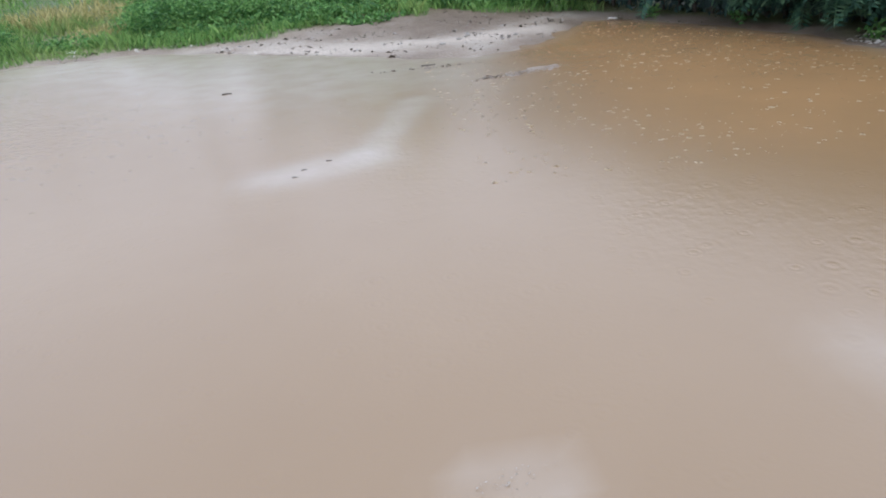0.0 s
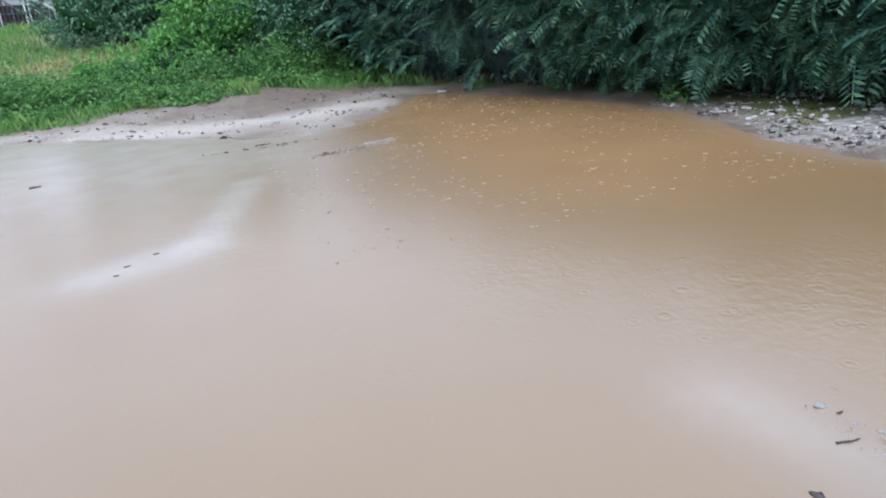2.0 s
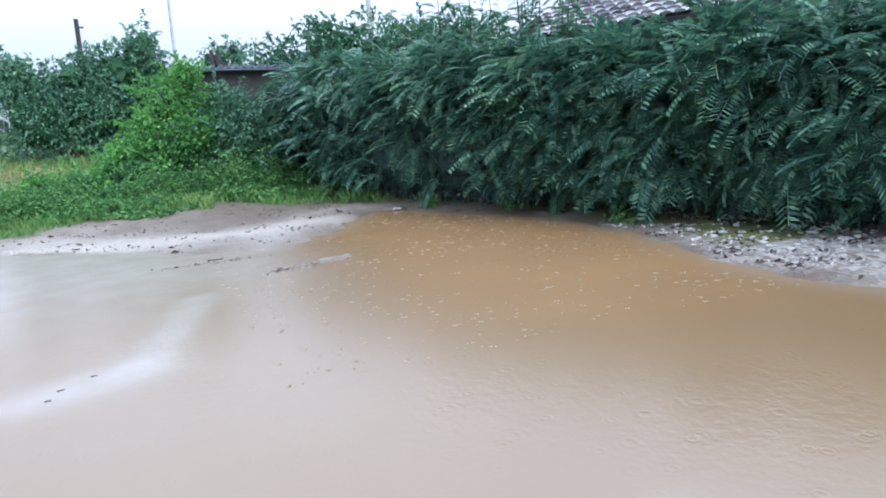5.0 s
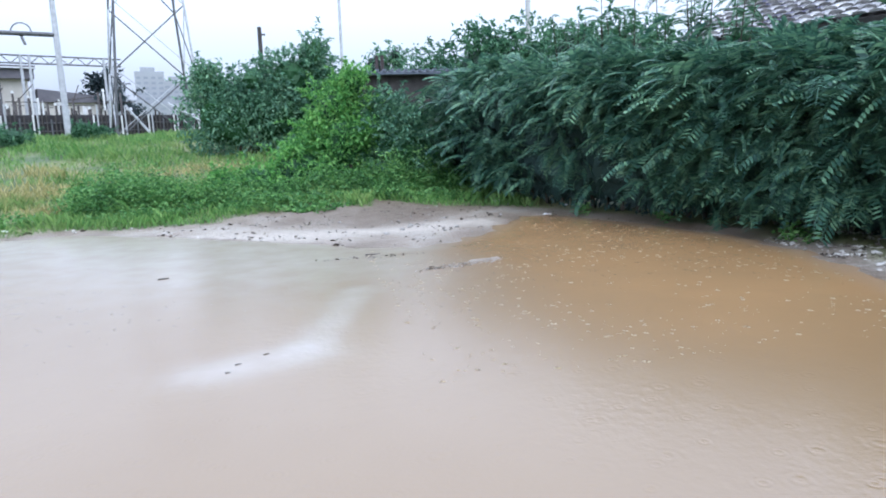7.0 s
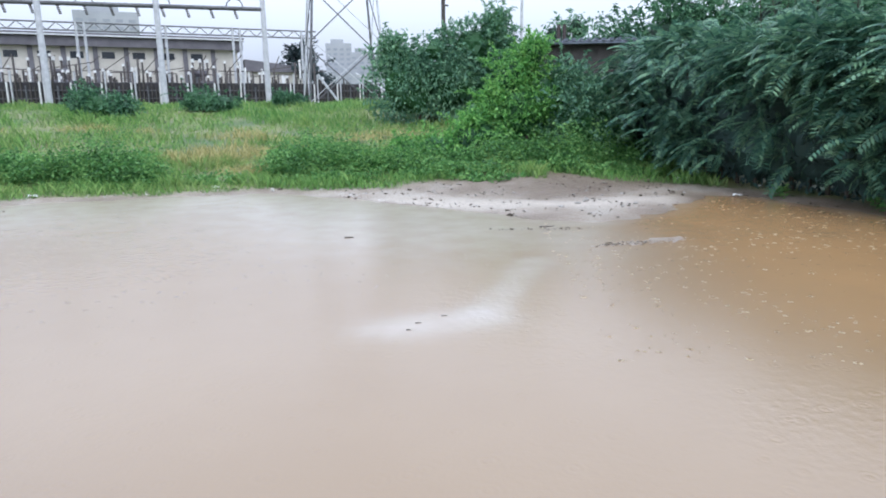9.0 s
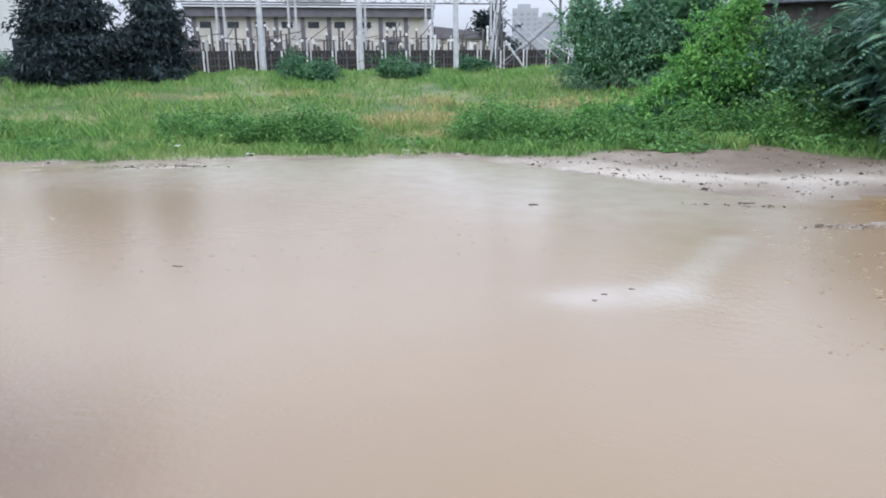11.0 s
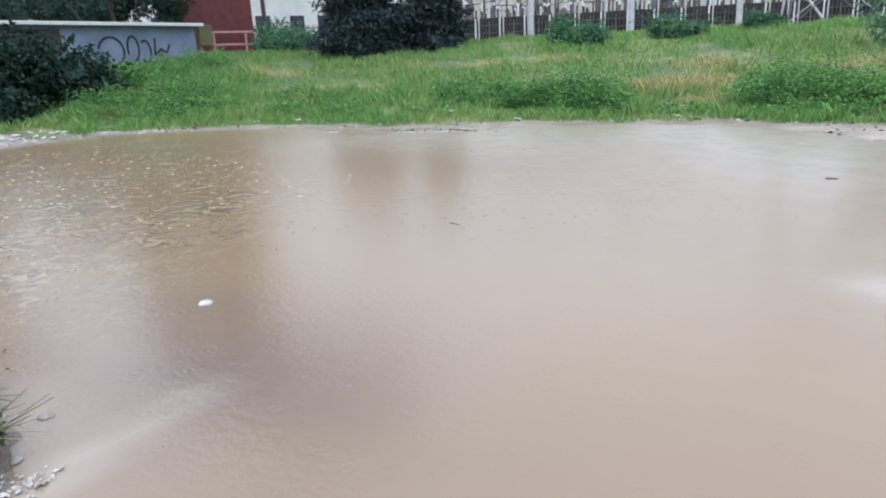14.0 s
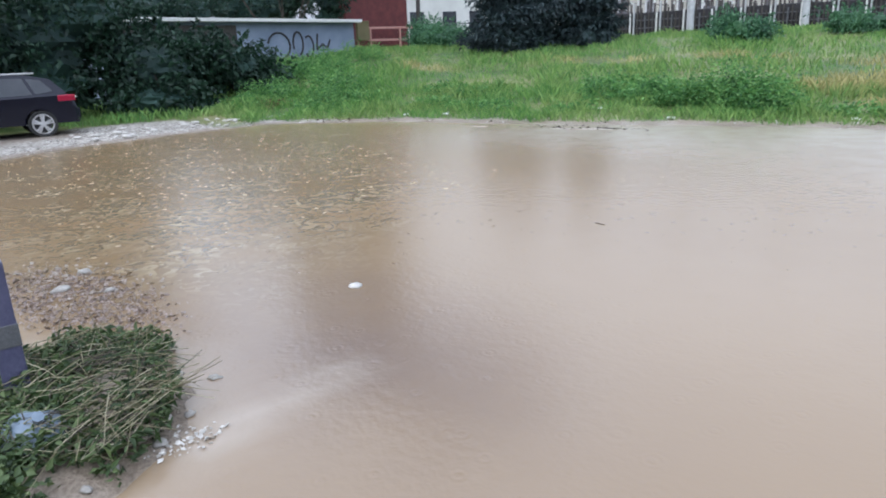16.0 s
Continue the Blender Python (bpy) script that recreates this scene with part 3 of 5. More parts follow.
def hedge_shrub(a, b, ha, hb, count):
    """One stretch of the hedge, from a to b, with its face towards the puddle."""
    a, b = np.array(a), np.array(b)
    run = b - a
    length = np.linalg.norm(run)
    run /= length
    face = np.array([run[1], -run[0]])
    if face[0] > 0:
        face = -face
    mid = (a + b) / 2
    base = np.array([*mid, ground_z(*mid)])
    ob = thing("hedge_shrub", base, "dense dark green hedge shrub with drooping pinnate leaves, wet from rain", "shrub", "hedge beside the puddle")
    bm = bmesh.new()
    for i in range(6):
        s = (i + 0.5) / 6 - 0.5
        p = run * length * s - face * 0.5
        add_rod(bm, (p[0], p[1], -0.15), (p[0] + face[0] * 0.3, p[1] + face[1] * 0.3, 2.4), 0.045, 0.02, 6)
    part("stem", bm, BARK, ob)
    lumps = []
    for i in range(5):
        s = (i + 0.5) / 5 - 0.5
        top = ha + (hb - ha) * (s + 0.5)
        p = run * length * s - face * 0.75
        lumps += [(p[0], p[1], top * 0.3 + 0.1, 0.85, 0.85, top * 0.34), (p[0], p[1], top * 0.68, 0.8, 0.8, top * 0.27)]
    core(lumps, 0.95, SHADED_INNER, ob)
    # the same shade colour on the leaves between the shoots
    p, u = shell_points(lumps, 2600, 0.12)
    leaves("shaded_leaves", p, unit(u * 0.6 + rng.normal(size=u.shape) * 0.6 + [0, 0, -0.5]), 0.16 * (0.6 + 0.8 * rng.random(len(p))), 0.35, SHADED_INNER, ob)
    n = count
    s, q = rng.random(n) - 0.5, 0.1 + 0.9 * rng.random(n) ** 0.8
    top = ha + (hb - ha) * (s + 0.5)
    swell = 0.28 * np.sin(s * length * 2.1 + mid[0] * 3) * np.sin(q * 5 + mid[1]) + 0.12 * rng.normal(size=n)
    depth = 0.05 + 0.35 * np.sin(np.clip(q, 0, 1) * np.pi * 0.9) + swell - 0.75 * smooth(0.8, 1.0, q)
    z = 0.18 + q * (top - 0.1) + 0.1 * rng.normal(size=n)
    thin = wobble(s * length * 0.9 + mid[0] * 5, q * 2.2 + mid[1] * 3, 1.0) + 0.24 * rng.normal(size=n) > -0.04 - 0.5 * (q > 0.7)
    s, q, depth, z, top, n = s[thin], q[thin], depth[thin], z[thin], top[thin], int(thin.sum())
    root = np.stack([run[0] * length * s * 1.06 + face[0] * depth, run[1] * length * s * 1.06 + face[1] * depth, z], 1)
    out = np.stack([face[0] + rng.normal(size=n) * 0.95, face[1] + rng.normal(size=n) * 0.95, -0.25 + 1.0 * smooth(0.75, 1.0, q) + rng.normal(size=n) * 0.35], 1)
    fronds("leaf_mass", root, out, 0.6 + 0.75 * rng.random(n), HEDGE_LEAF, ob)
    # shorter leaves that hang limp between the shoots
    pick = rng.integers(0, n, int(n * 1.3))
    hang = root[pick] + rng.normal(size=(len(pick), 3)) * [0.16, 0.16, 0.13] - np.array([face[0], face[1], 0]) * 0.12
    limp = np.stack([face[0] * 0.7 + rng.normal(size=len(pick)) * 0.8, face[1] * 0.7 + rng.normal(size=len(pick)) * 0.8, -0.75 + rng.normal(size=len(pick)) * 0.45], 1)
    fronds("hanging_leaves", hang, limp, 0.4 + 0.4 * rng.random(len(pick)), HEDGE_LEAF, ob)
    m = count // 3
    s, dep = rng.random(m) - 0.5, rng.random(m) * 1.6
    top = ha + (hb - ha) * (s + 0.5) + 0.12 * rng.normal(size=m) + 0.12 * np.sin(s * 9 + mid[1])
    root = np.stack([run[0] * length * s - face[0] * dep, run[1] * length * s - face[1] * dep, top - 0.1], 1)
    fronds("crown", root, rng.normal(size=(m, 3)) * [1, 1, 0.3] + [0, 0, 0.35], 0.6 + 0.5 * rng.random(m), HEDGE_LEAF, ob)
    return ob


for i in range(len(HEDGE) - 1):
    hedge_shrub(HEDGE[i], HEDGE[i + 1], TOPS[i], TOPS[i + 1], 520 if i > 1 else 430)

# saplings that stand clear above the hedge
for sx, sy, top in ((7.4, 14.6, 4.9), (8.4, 13.5, 5.2), (8.2, 12.2, 4.6), (6.4, 15.8, 4.6), (11.4, 8.2, 4.4), (7.8, 13.9, 4.7), (7.0, 15.1, 4.8)):
    ob = thing("sapling", (sx, sy, ground_z(sx, sy)), "slender sapling with sparse narrow leaves above the hedge", "tree", "saplings above the hedge")
    bm = bmesh.new()
    roots, outs = [], []
    for j in range(5):
        tip = Vector((rng.normal() * 0.45, rng.normal() * 0.45, top - ground_z(sx, sy) - rng.random() * 0.8))
        add_rod(bm, (0, 0, -0.1), tip, 0.03, 0.008, 5)
        for q in np.linspace(0.42, 1.0, 34):
            roots.append(np.array(tip) * q)
            outs.append(rng.normal(size=3) * [1, 1, 0.4] + [0, 0, 0.25])
    part("stem", bm, BARK, ob)
    fronds("leaf_mass", np.array(roots), np.array(outs), 0.4 + 0.35 * rng.random(len(roots)), TREE_LEAF, ob)

# ---- bushes at the field's corner and trees behind ----
gz = ground_z
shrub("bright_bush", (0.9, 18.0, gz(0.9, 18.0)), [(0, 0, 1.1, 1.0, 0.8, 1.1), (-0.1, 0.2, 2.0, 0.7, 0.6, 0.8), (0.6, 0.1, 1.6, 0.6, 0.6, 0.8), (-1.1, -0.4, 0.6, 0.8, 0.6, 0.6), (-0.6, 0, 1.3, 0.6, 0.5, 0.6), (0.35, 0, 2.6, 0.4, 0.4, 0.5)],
      21000, 0.1, BRIGHT_LEAF, DEEP_SHADE, "bright yellow-green leafy bush at the puddle's edge")
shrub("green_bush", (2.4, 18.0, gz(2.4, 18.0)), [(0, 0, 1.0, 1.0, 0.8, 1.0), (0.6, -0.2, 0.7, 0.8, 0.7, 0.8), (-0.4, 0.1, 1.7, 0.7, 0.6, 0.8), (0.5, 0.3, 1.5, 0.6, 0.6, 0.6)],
      12000, 0.12, BUSH_LEAF, DEEP_SHADE, "mid-green bush with large leaves between the bright bush and the hedge")
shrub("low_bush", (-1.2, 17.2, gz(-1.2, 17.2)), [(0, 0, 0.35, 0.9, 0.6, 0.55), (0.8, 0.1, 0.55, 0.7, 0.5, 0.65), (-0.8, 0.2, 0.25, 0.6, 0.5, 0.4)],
      3600, 0.11, BRIGHT_LEAF, DEEP_SHADE, "low yellow-green weed bush beside the grass")
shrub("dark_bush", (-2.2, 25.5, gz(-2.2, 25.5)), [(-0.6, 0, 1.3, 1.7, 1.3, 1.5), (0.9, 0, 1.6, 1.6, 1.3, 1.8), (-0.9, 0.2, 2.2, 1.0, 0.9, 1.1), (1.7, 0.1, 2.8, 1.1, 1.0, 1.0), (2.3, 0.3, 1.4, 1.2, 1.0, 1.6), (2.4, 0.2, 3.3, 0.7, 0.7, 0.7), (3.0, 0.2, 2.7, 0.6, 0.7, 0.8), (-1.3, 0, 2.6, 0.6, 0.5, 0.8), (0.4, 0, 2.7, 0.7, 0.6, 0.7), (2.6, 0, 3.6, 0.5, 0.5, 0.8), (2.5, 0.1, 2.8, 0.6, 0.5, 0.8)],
      26000, 0.135, BUSH_LEAF, DEEP_SHADE, "tall rounded blue-green bush in the field", thick=0.6)
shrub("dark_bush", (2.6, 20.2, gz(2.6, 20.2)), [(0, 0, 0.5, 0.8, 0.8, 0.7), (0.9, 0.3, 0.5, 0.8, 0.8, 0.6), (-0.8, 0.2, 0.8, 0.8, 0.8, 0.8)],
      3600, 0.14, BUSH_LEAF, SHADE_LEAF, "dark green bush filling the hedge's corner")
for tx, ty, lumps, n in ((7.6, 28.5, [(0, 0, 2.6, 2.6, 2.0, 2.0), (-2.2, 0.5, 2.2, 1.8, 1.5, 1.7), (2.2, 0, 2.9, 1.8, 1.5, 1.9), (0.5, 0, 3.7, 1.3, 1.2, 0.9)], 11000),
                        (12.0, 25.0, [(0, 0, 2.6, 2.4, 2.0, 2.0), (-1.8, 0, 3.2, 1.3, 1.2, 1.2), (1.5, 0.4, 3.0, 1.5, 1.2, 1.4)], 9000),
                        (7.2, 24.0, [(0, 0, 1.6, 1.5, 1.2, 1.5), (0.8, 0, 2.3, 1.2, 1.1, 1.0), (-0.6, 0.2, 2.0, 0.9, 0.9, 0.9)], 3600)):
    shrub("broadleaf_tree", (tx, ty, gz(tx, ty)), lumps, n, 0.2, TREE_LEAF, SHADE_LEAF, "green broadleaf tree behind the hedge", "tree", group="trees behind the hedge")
shrub("far_tree", (6.6, 58, gz(6.6, 58)), [(0, 0, 4.4, 1.8, 1.5, 2.6), (-0.9, 0, 5.6, 1.2, 1.0, 1.3), (0.9, 0, 6.2, 1.0, 1.0, 1.2)], 1800, 0.32, BUSH_LEAF, SHADE_LEAF, "hazy far tree over the hut's roof", "tree")

# two dark conifers before the substation, with branches down to the ground
def conifer(cx, cy, height_m, radius, count, label):
    base = (cx, cy, gz(cx, cy))
    ob = thing("conifer", base, label, "tree", "conifers beside the substation")
    part("trunk", rod((0, 0, -0.2), (0, 0, height_m * 0.95), 0.22, 0.03, 8), BARK, ob)
    lumps = []
    for i in range(16):
        q = i / 15
        r = radius * (1.0 - 0.7 * q ** 2.6) * (0.85 + 0.3 * rng.random())
        a = rng.random() * 6.28
        lumps.append((math.cos(a) * r * 0.25, math.sin(a) * r * 0.25, height_m * (0.1 + 0.86 * q), r, r, height_m * 0.09))
    for i in range(7):
        a = i * 0.9
        lumps.append((math.cos(a) * radius * 0.55, math.sin(a) * radius * 0.55, 0.35, radius * 0.5, radius * 0.5, 0.55))
    core(lumps, 0.7, CONIFER_LEAF, ob)
    p, u = shell_points(lumps, count, 0.55)
    p[:, 2] = np.maximum(p[:, 2], 0.05)
    leaves("needle_sprays", p, unit(u + rng.normal(size=u.shape) * 0.45 + [0, 0, -0.2]), 0.17 * (0.5 + rng.random(len(p)) ** 2 * 1.6), 0.3, CONIFER_LEAF, ob)
    return ob


conifer(-24.35, 22.75, 4.6, 2.15, 26000, "large dark blue-green conifer reaching down to the grass")
conifer(-22.1, 25.2, 4.4, 1.5, 15000, "smaller dark conifer with a ragged outline")

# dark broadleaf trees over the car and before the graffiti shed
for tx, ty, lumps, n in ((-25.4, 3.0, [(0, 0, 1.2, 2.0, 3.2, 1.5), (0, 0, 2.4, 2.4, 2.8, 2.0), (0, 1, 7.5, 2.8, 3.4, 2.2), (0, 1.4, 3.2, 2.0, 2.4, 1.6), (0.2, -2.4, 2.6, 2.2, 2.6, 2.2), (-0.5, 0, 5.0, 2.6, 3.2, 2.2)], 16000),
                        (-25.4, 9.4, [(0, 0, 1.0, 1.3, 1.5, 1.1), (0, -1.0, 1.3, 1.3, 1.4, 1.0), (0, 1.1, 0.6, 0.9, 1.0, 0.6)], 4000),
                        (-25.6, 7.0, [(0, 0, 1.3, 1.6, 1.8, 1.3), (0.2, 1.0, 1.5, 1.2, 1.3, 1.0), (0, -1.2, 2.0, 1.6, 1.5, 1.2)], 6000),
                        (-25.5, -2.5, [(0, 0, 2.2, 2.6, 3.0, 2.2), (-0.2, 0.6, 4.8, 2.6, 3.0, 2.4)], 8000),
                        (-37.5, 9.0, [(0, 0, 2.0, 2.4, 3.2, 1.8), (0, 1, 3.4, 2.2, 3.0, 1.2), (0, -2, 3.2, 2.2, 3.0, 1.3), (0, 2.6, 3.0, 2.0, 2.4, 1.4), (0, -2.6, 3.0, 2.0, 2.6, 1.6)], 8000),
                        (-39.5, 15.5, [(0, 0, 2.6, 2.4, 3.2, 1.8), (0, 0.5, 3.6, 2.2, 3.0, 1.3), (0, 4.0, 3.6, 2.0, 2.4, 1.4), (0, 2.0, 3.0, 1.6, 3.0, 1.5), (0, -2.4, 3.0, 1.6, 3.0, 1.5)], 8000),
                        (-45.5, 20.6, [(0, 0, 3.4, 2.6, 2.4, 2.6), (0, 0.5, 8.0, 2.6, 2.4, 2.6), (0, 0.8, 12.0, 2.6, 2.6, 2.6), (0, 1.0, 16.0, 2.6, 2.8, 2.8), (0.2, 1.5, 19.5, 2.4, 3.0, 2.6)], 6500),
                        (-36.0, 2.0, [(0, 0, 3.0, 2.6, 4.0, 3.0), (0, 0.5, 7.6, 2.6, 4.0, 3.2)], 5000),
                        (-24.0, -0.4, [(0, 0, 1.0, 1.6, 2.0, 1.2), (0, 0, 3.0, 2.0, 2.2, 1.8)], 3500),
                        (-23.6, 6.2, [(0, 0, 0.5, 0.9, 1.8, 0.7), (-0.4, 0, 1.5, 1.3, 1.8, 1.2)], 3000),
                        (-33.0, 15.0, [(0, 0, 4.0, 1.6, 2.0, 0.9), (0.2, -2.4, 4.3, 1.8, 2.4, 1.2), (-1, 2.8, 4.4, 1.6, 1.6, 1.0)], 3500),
                        # unseen wide crown added to darken a patch of the water's reflection
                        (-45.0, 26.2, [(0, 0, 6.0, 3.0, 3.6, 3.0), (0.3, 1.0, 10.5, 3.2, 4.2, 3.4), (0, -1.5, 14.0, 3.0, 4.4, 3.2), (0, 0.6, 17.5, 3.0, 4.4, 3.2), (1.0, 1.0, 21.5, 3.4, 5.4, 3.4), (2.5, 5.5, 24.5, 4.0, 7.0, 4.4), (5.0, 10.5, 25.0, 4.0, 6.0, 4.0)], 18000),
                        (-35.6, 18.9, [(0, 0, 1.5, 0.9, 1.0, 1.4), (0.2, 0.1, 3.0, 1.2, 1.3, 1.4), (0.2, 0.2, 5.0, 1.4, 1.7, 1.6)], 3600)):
    shrub("shade_tree", (tx, ty, gz(tx, ty)), lumps, n, 0.2, SHADE_LEAF, SHADED_INNER, "dark shaded broadleaf tree with low hanging branches", "tree", group="dark trees by the shed", width=0.55)
for bx, by, s in ((-30.8, 22.3, 0.95), (-32.0, 23.6, 1.3), (-33.0, 25.2, 1.2), (-15.2, 26.2, 0.9), (-12.3, 29.6, 0.85), (-18.4, 30.6, 0.5), (-9.6, 33.0, 0.55)):
    shrub("field_bush", (bx, by, gz(bx, by)), [(0, 0, 0.5 * s, 1.2 * s, 1.0 * s, 0.75 * s), (0.9 * s, 0.3 * s, 0.4 * s, 0.8 * s, 0.8 * s, 0.6 * s), (-0.8 * s, 0, 0.6 * s, 0.7 * s, 0.7 * s, 0.8 * s)],
          3000, 0.12, TREE_LEAF, DEEP_SHADE, "low blue-green bush at the field's far edge", group="bushes along the field's edge")

# ---- the grass field and the weeds along the shore ----
# where the field has dried to straw: x, y, reach along x, reach along y
DRY_SPOTS = [(-17.4, 20.6, 2.6, 0.9), (-7.2, 18.9, 2.3, 1.6), (-6.0, 16.6, 0.9, 0.8), (-23.4, 16.6, 1.8, 0.7), (-7.6, 22.0, 2.2, 1.0), (-13.0, 22.5, 2.2, 0.6), (-3.5, 22.0, 1.6, 1.6)]


def dryness(px, py):
    k = np.zeros(len(px))
    for dx, dy, rx, ry in DRY_SPOTS:
        k = np.maximum(k, np.exp(-((px - dx) / rx) ** 2 - ((py - dy) / ry) ** 2))
    return np.clip(smooth(0.25, 0.75, k + 0.25 * wobble(px, py, 1.3)) * 0.95 + 0.12 * rng.random(len(px)), 0, 1)


def blades(name, n, x0, x1, y0, y1, tall, wide, material, keep, label):
    px, py = x0 + (x1 - x0) * rng.random(n), y0 + (y1 - y0) * rng.random(n)
    d = shore_distance(px, py)
    ok = keep(px, py, d)
    px, py = px[ok], py[ok]
    pz = height(px, py)
    n = len(px)
    t = tall(px, py) * (0.5 + rng.random(n))
    lean = rng.normal(size=(n, 2)) * 0.3 * t[:, None]
    a = rng.random(n) * 6.283
    w = np.stack([np.cos(a), np.sin(a)], 1) * (wide * (0.6 + 0.8 * rng.random(n)))[:, None]
    root = np.stack([px, py, pz - 0.02], 1)
    v = np.stack([root - np.pad(w, ((0, 0), (0, 1))), root + np.pad(w, ((0, 0), (0, 1))),
                  root + np.stack([lean[:, 0] * 0.4, lean[:, 1] * 0.4, t * 0.6], 1) + np.pad(w, ((0, 0), (0, 1))) * 0.6,
                  root + np.stack([lean[:, 0], lean[:, 1], t], 1)], 1)
    i = np.arange(n)[:, None] * 4
    ob = soup(name, v.reshape(-1, 3), np.concatenate([i + [0, 1, 2], i + [0, 2, 3]]), material)
    ob.data.attributes.new("dry", "FLOAT", "POINT").data.foreach_set("value", np.repeat(dryness(px, py), 4).astype(np.float32))
    return tagged(ob, label, "grass", kind="stuff")


def on_turf(px, py, d):
    return (d > green_edge(px, py)) & ((py > 6) | (px < -21.8)) & (np.hypot(px, py) < 60)


blades("shore_grass", 150000, -23, 5, 7, 22, lambda a, b: 0.14 + 0.08 * wobble(a, b, 0.8) + 0.16 * np.maximum(wobble(a, b, 1.9), 0), 0.007, GRASS,
       lambda a, b, d: on_turf(a, b, d) & (d < green_edge(a, b) + 5.5), "fresh green and straw-yellow grass along the puddle")
blades("field_grass", 200000, -38, 6, 3, 42, lambda a, b: 0.2 + 0.15 * wobble(a, b, 0.45) + 0.09 * wobble(a, b, 1.3), 0.011, GRASS,
       lambda a, b, d: on_turf(a, b, d) & (d > 3.0), "tall uncut green and yellow grass of the field")


def weed_patch(cx, cy, rx, ry, tall, n, size=0.09):
    """A stand of weeds: many stems of uneven height, each with leaves up to its top."""
    per = 16
    k = max(8, n // per)
    r, a = np.sqrt(rng.random(k)), rng.random(k) * 6.283
    edge = 0.85 + 0.25 * np.sin(a * 3 + cx) + 0.15 * np.sin(a * 5 + cy)
    px, py = cx + rx * r * edge * np.cos(a), cy + ry * r * edge * np.sin(a)
    h = np.maximum(tall * (1 - 0.55 * r ** 2) * (0.45 + 0.75 * rng.random(k)) * (1 + 0.35 * wobble(px, py, 2.2)), 0.06)
    lean = rng.normal(size=(k, 2)) * 0.22 * h[:, None]
    q = rng.random((k, per)) ** 0.7
    spread = 0.05 + 0.1 * tall
    p = np.stack([px[:, None] + lean[:, :1] * q, py[:, None] + lean[:, 1:] * q, height(px, py)[:, None] + h[:, None] * q], 2).reshape(-1, 3)
    p = p + rng.normal(size=p.shape) * [spread, spread, 0.02]
    along = unit(rng.normal(size=p.shape) * [1, 1, 0.4] + [0, -0.2, 0.25])
    ok = shore_distance(p[:, 0], p[:, 1]) > 0.2
    p, along = p[ok], along[ok]
    ob = leaves("weed_patch", p, along, size * (0.6 + 0.8 * rng.random(len(p))), 0.5, WEED_LEAF)
    return tagged(ob, "clump of broad-leaved green weeds beside the grass", "weeds", "weeds along the shore", kind="stuff")


for patch in ((-8.7, 15.0, 1.5, 0.8, 1.05, 7000, 0.085), (-10.6, 14.9, 1.2, 0.7, 0.7, 3200, 0.085), (-12.4, 14.9, 1.3, 0.7, 0.5, 2200), (-13.0, 16.4, 1.6, 0.7, 0.45, 1500), (-3.9, 16.4, 1.7, 0.8, 0.95, 6500, 0.085), (-4.8, 17.6, 1.2, 0.8, 0.9, 3600, 0.085),
              (-2.0, 17.4, 1.4, 0.9, 0.8, 3600), (-1.6, 16.3, 1.9, 0.7, 0.6, 4200), (0.4, 16.4, 1.6, 0.6, 0.65, 3600), (2.0, 16.8, 1.5, 0.7, 0.85, 4200), (3.0, 17.4, 1.0, 0.6, 1.0, 2600), (-0.6, 15.3, 1.7, 0.5, 0.35, 1900), (2.2, 15.9, 1.2, 0.5, 0.4, 1500),
              (-3.4, 15.3, 1.4, 0.4, 0.35, 1300), (-6.4, 15.3, 0.8, 0.4, 0.3, 600), (-14.6, 12.4, 1.1, 0.5, 0.3, 900), (-16.4, 12.0, 1.4, 0.6, 0.3, 900), (-19.8, 10.4, 1.4, 1.3, 0.6, 2200), (-21.8, 11.8, 1.8, 1.2, 0.8, 3200), (-23.0, 9.6, 1.4, 1.2, 0.7, 2600),
              (-22.5, 8.4, 1.2, 1.0, 0.45, 1300), (-25.6, 11.6, 1.4, 1.4, 1.0, 3000), (-26.8, 13.6, 1.4, 1.6, 0.9, 2800), (-28.6, 16.4, 1.2, 1.8, 0.9, 2400), (-17.6, 13.6, 1.8, 0.8, 0.35, 1200), (0.3, 14.6, 0.8, 0.25, 0.12, 500), (-12.3, 13.2, 0.8, 0.4, 0.25, 500)):
    weed_patch(*patch)
for sx, sy in ((7.0, 8.6), (6.2, 11.2), (5.4, 12.9)):
    weed_patch(sx, sy, 0.35, 0.3, 0.25, 160, 0.09)

# ---- the house with a tiled roof behind the hedge ----
house = thing("tiled_house", (11.3, 11.4, gz(11.3, 11.4)), "low house with a weathered tiled roof behind the hedge", "house")
turn = math.atan2(9.2 - 15.6, 10.9 - 8.7)
HM = Matrix.Translation((8.7, 15.6, 0)) @ Matrix.Rotation(turn, 4, "Z") @ Matrix.Identity(4)
EAVE, SLOPE, RUN, LONG = 3.66, radians(24), 4.2, 8.6
inv = Matrix.Translation(-house.location)
part("wall", box(0.25, 0.35, 0.0, LONG - 0.2, 7.6, 3.6, m=inv @ HM), PALE_WALL, house)
for sign, name in ((1, "roof_near"), (-1, "roof_far")):
    bm = bmesh.new()
    m = HM @ Matrix.Translation((0, 0 if sign > 0 else 2 * RUN * math.cos(SLOPE), EAVE)) @ Matrix.Rotation(SLOPE * sign, 4, "X")
    add_box(bm, 0, 0 if sign > 0 else -RUN, -0.14, LONG, RUN if sign > 0 else 0, -0.03, 0.01, m=inv @ m)
    part("roof", bm, TIMBER, house)
tile_me = bpy.data.meshes.new("roof_tile")
tv, tf = [], []
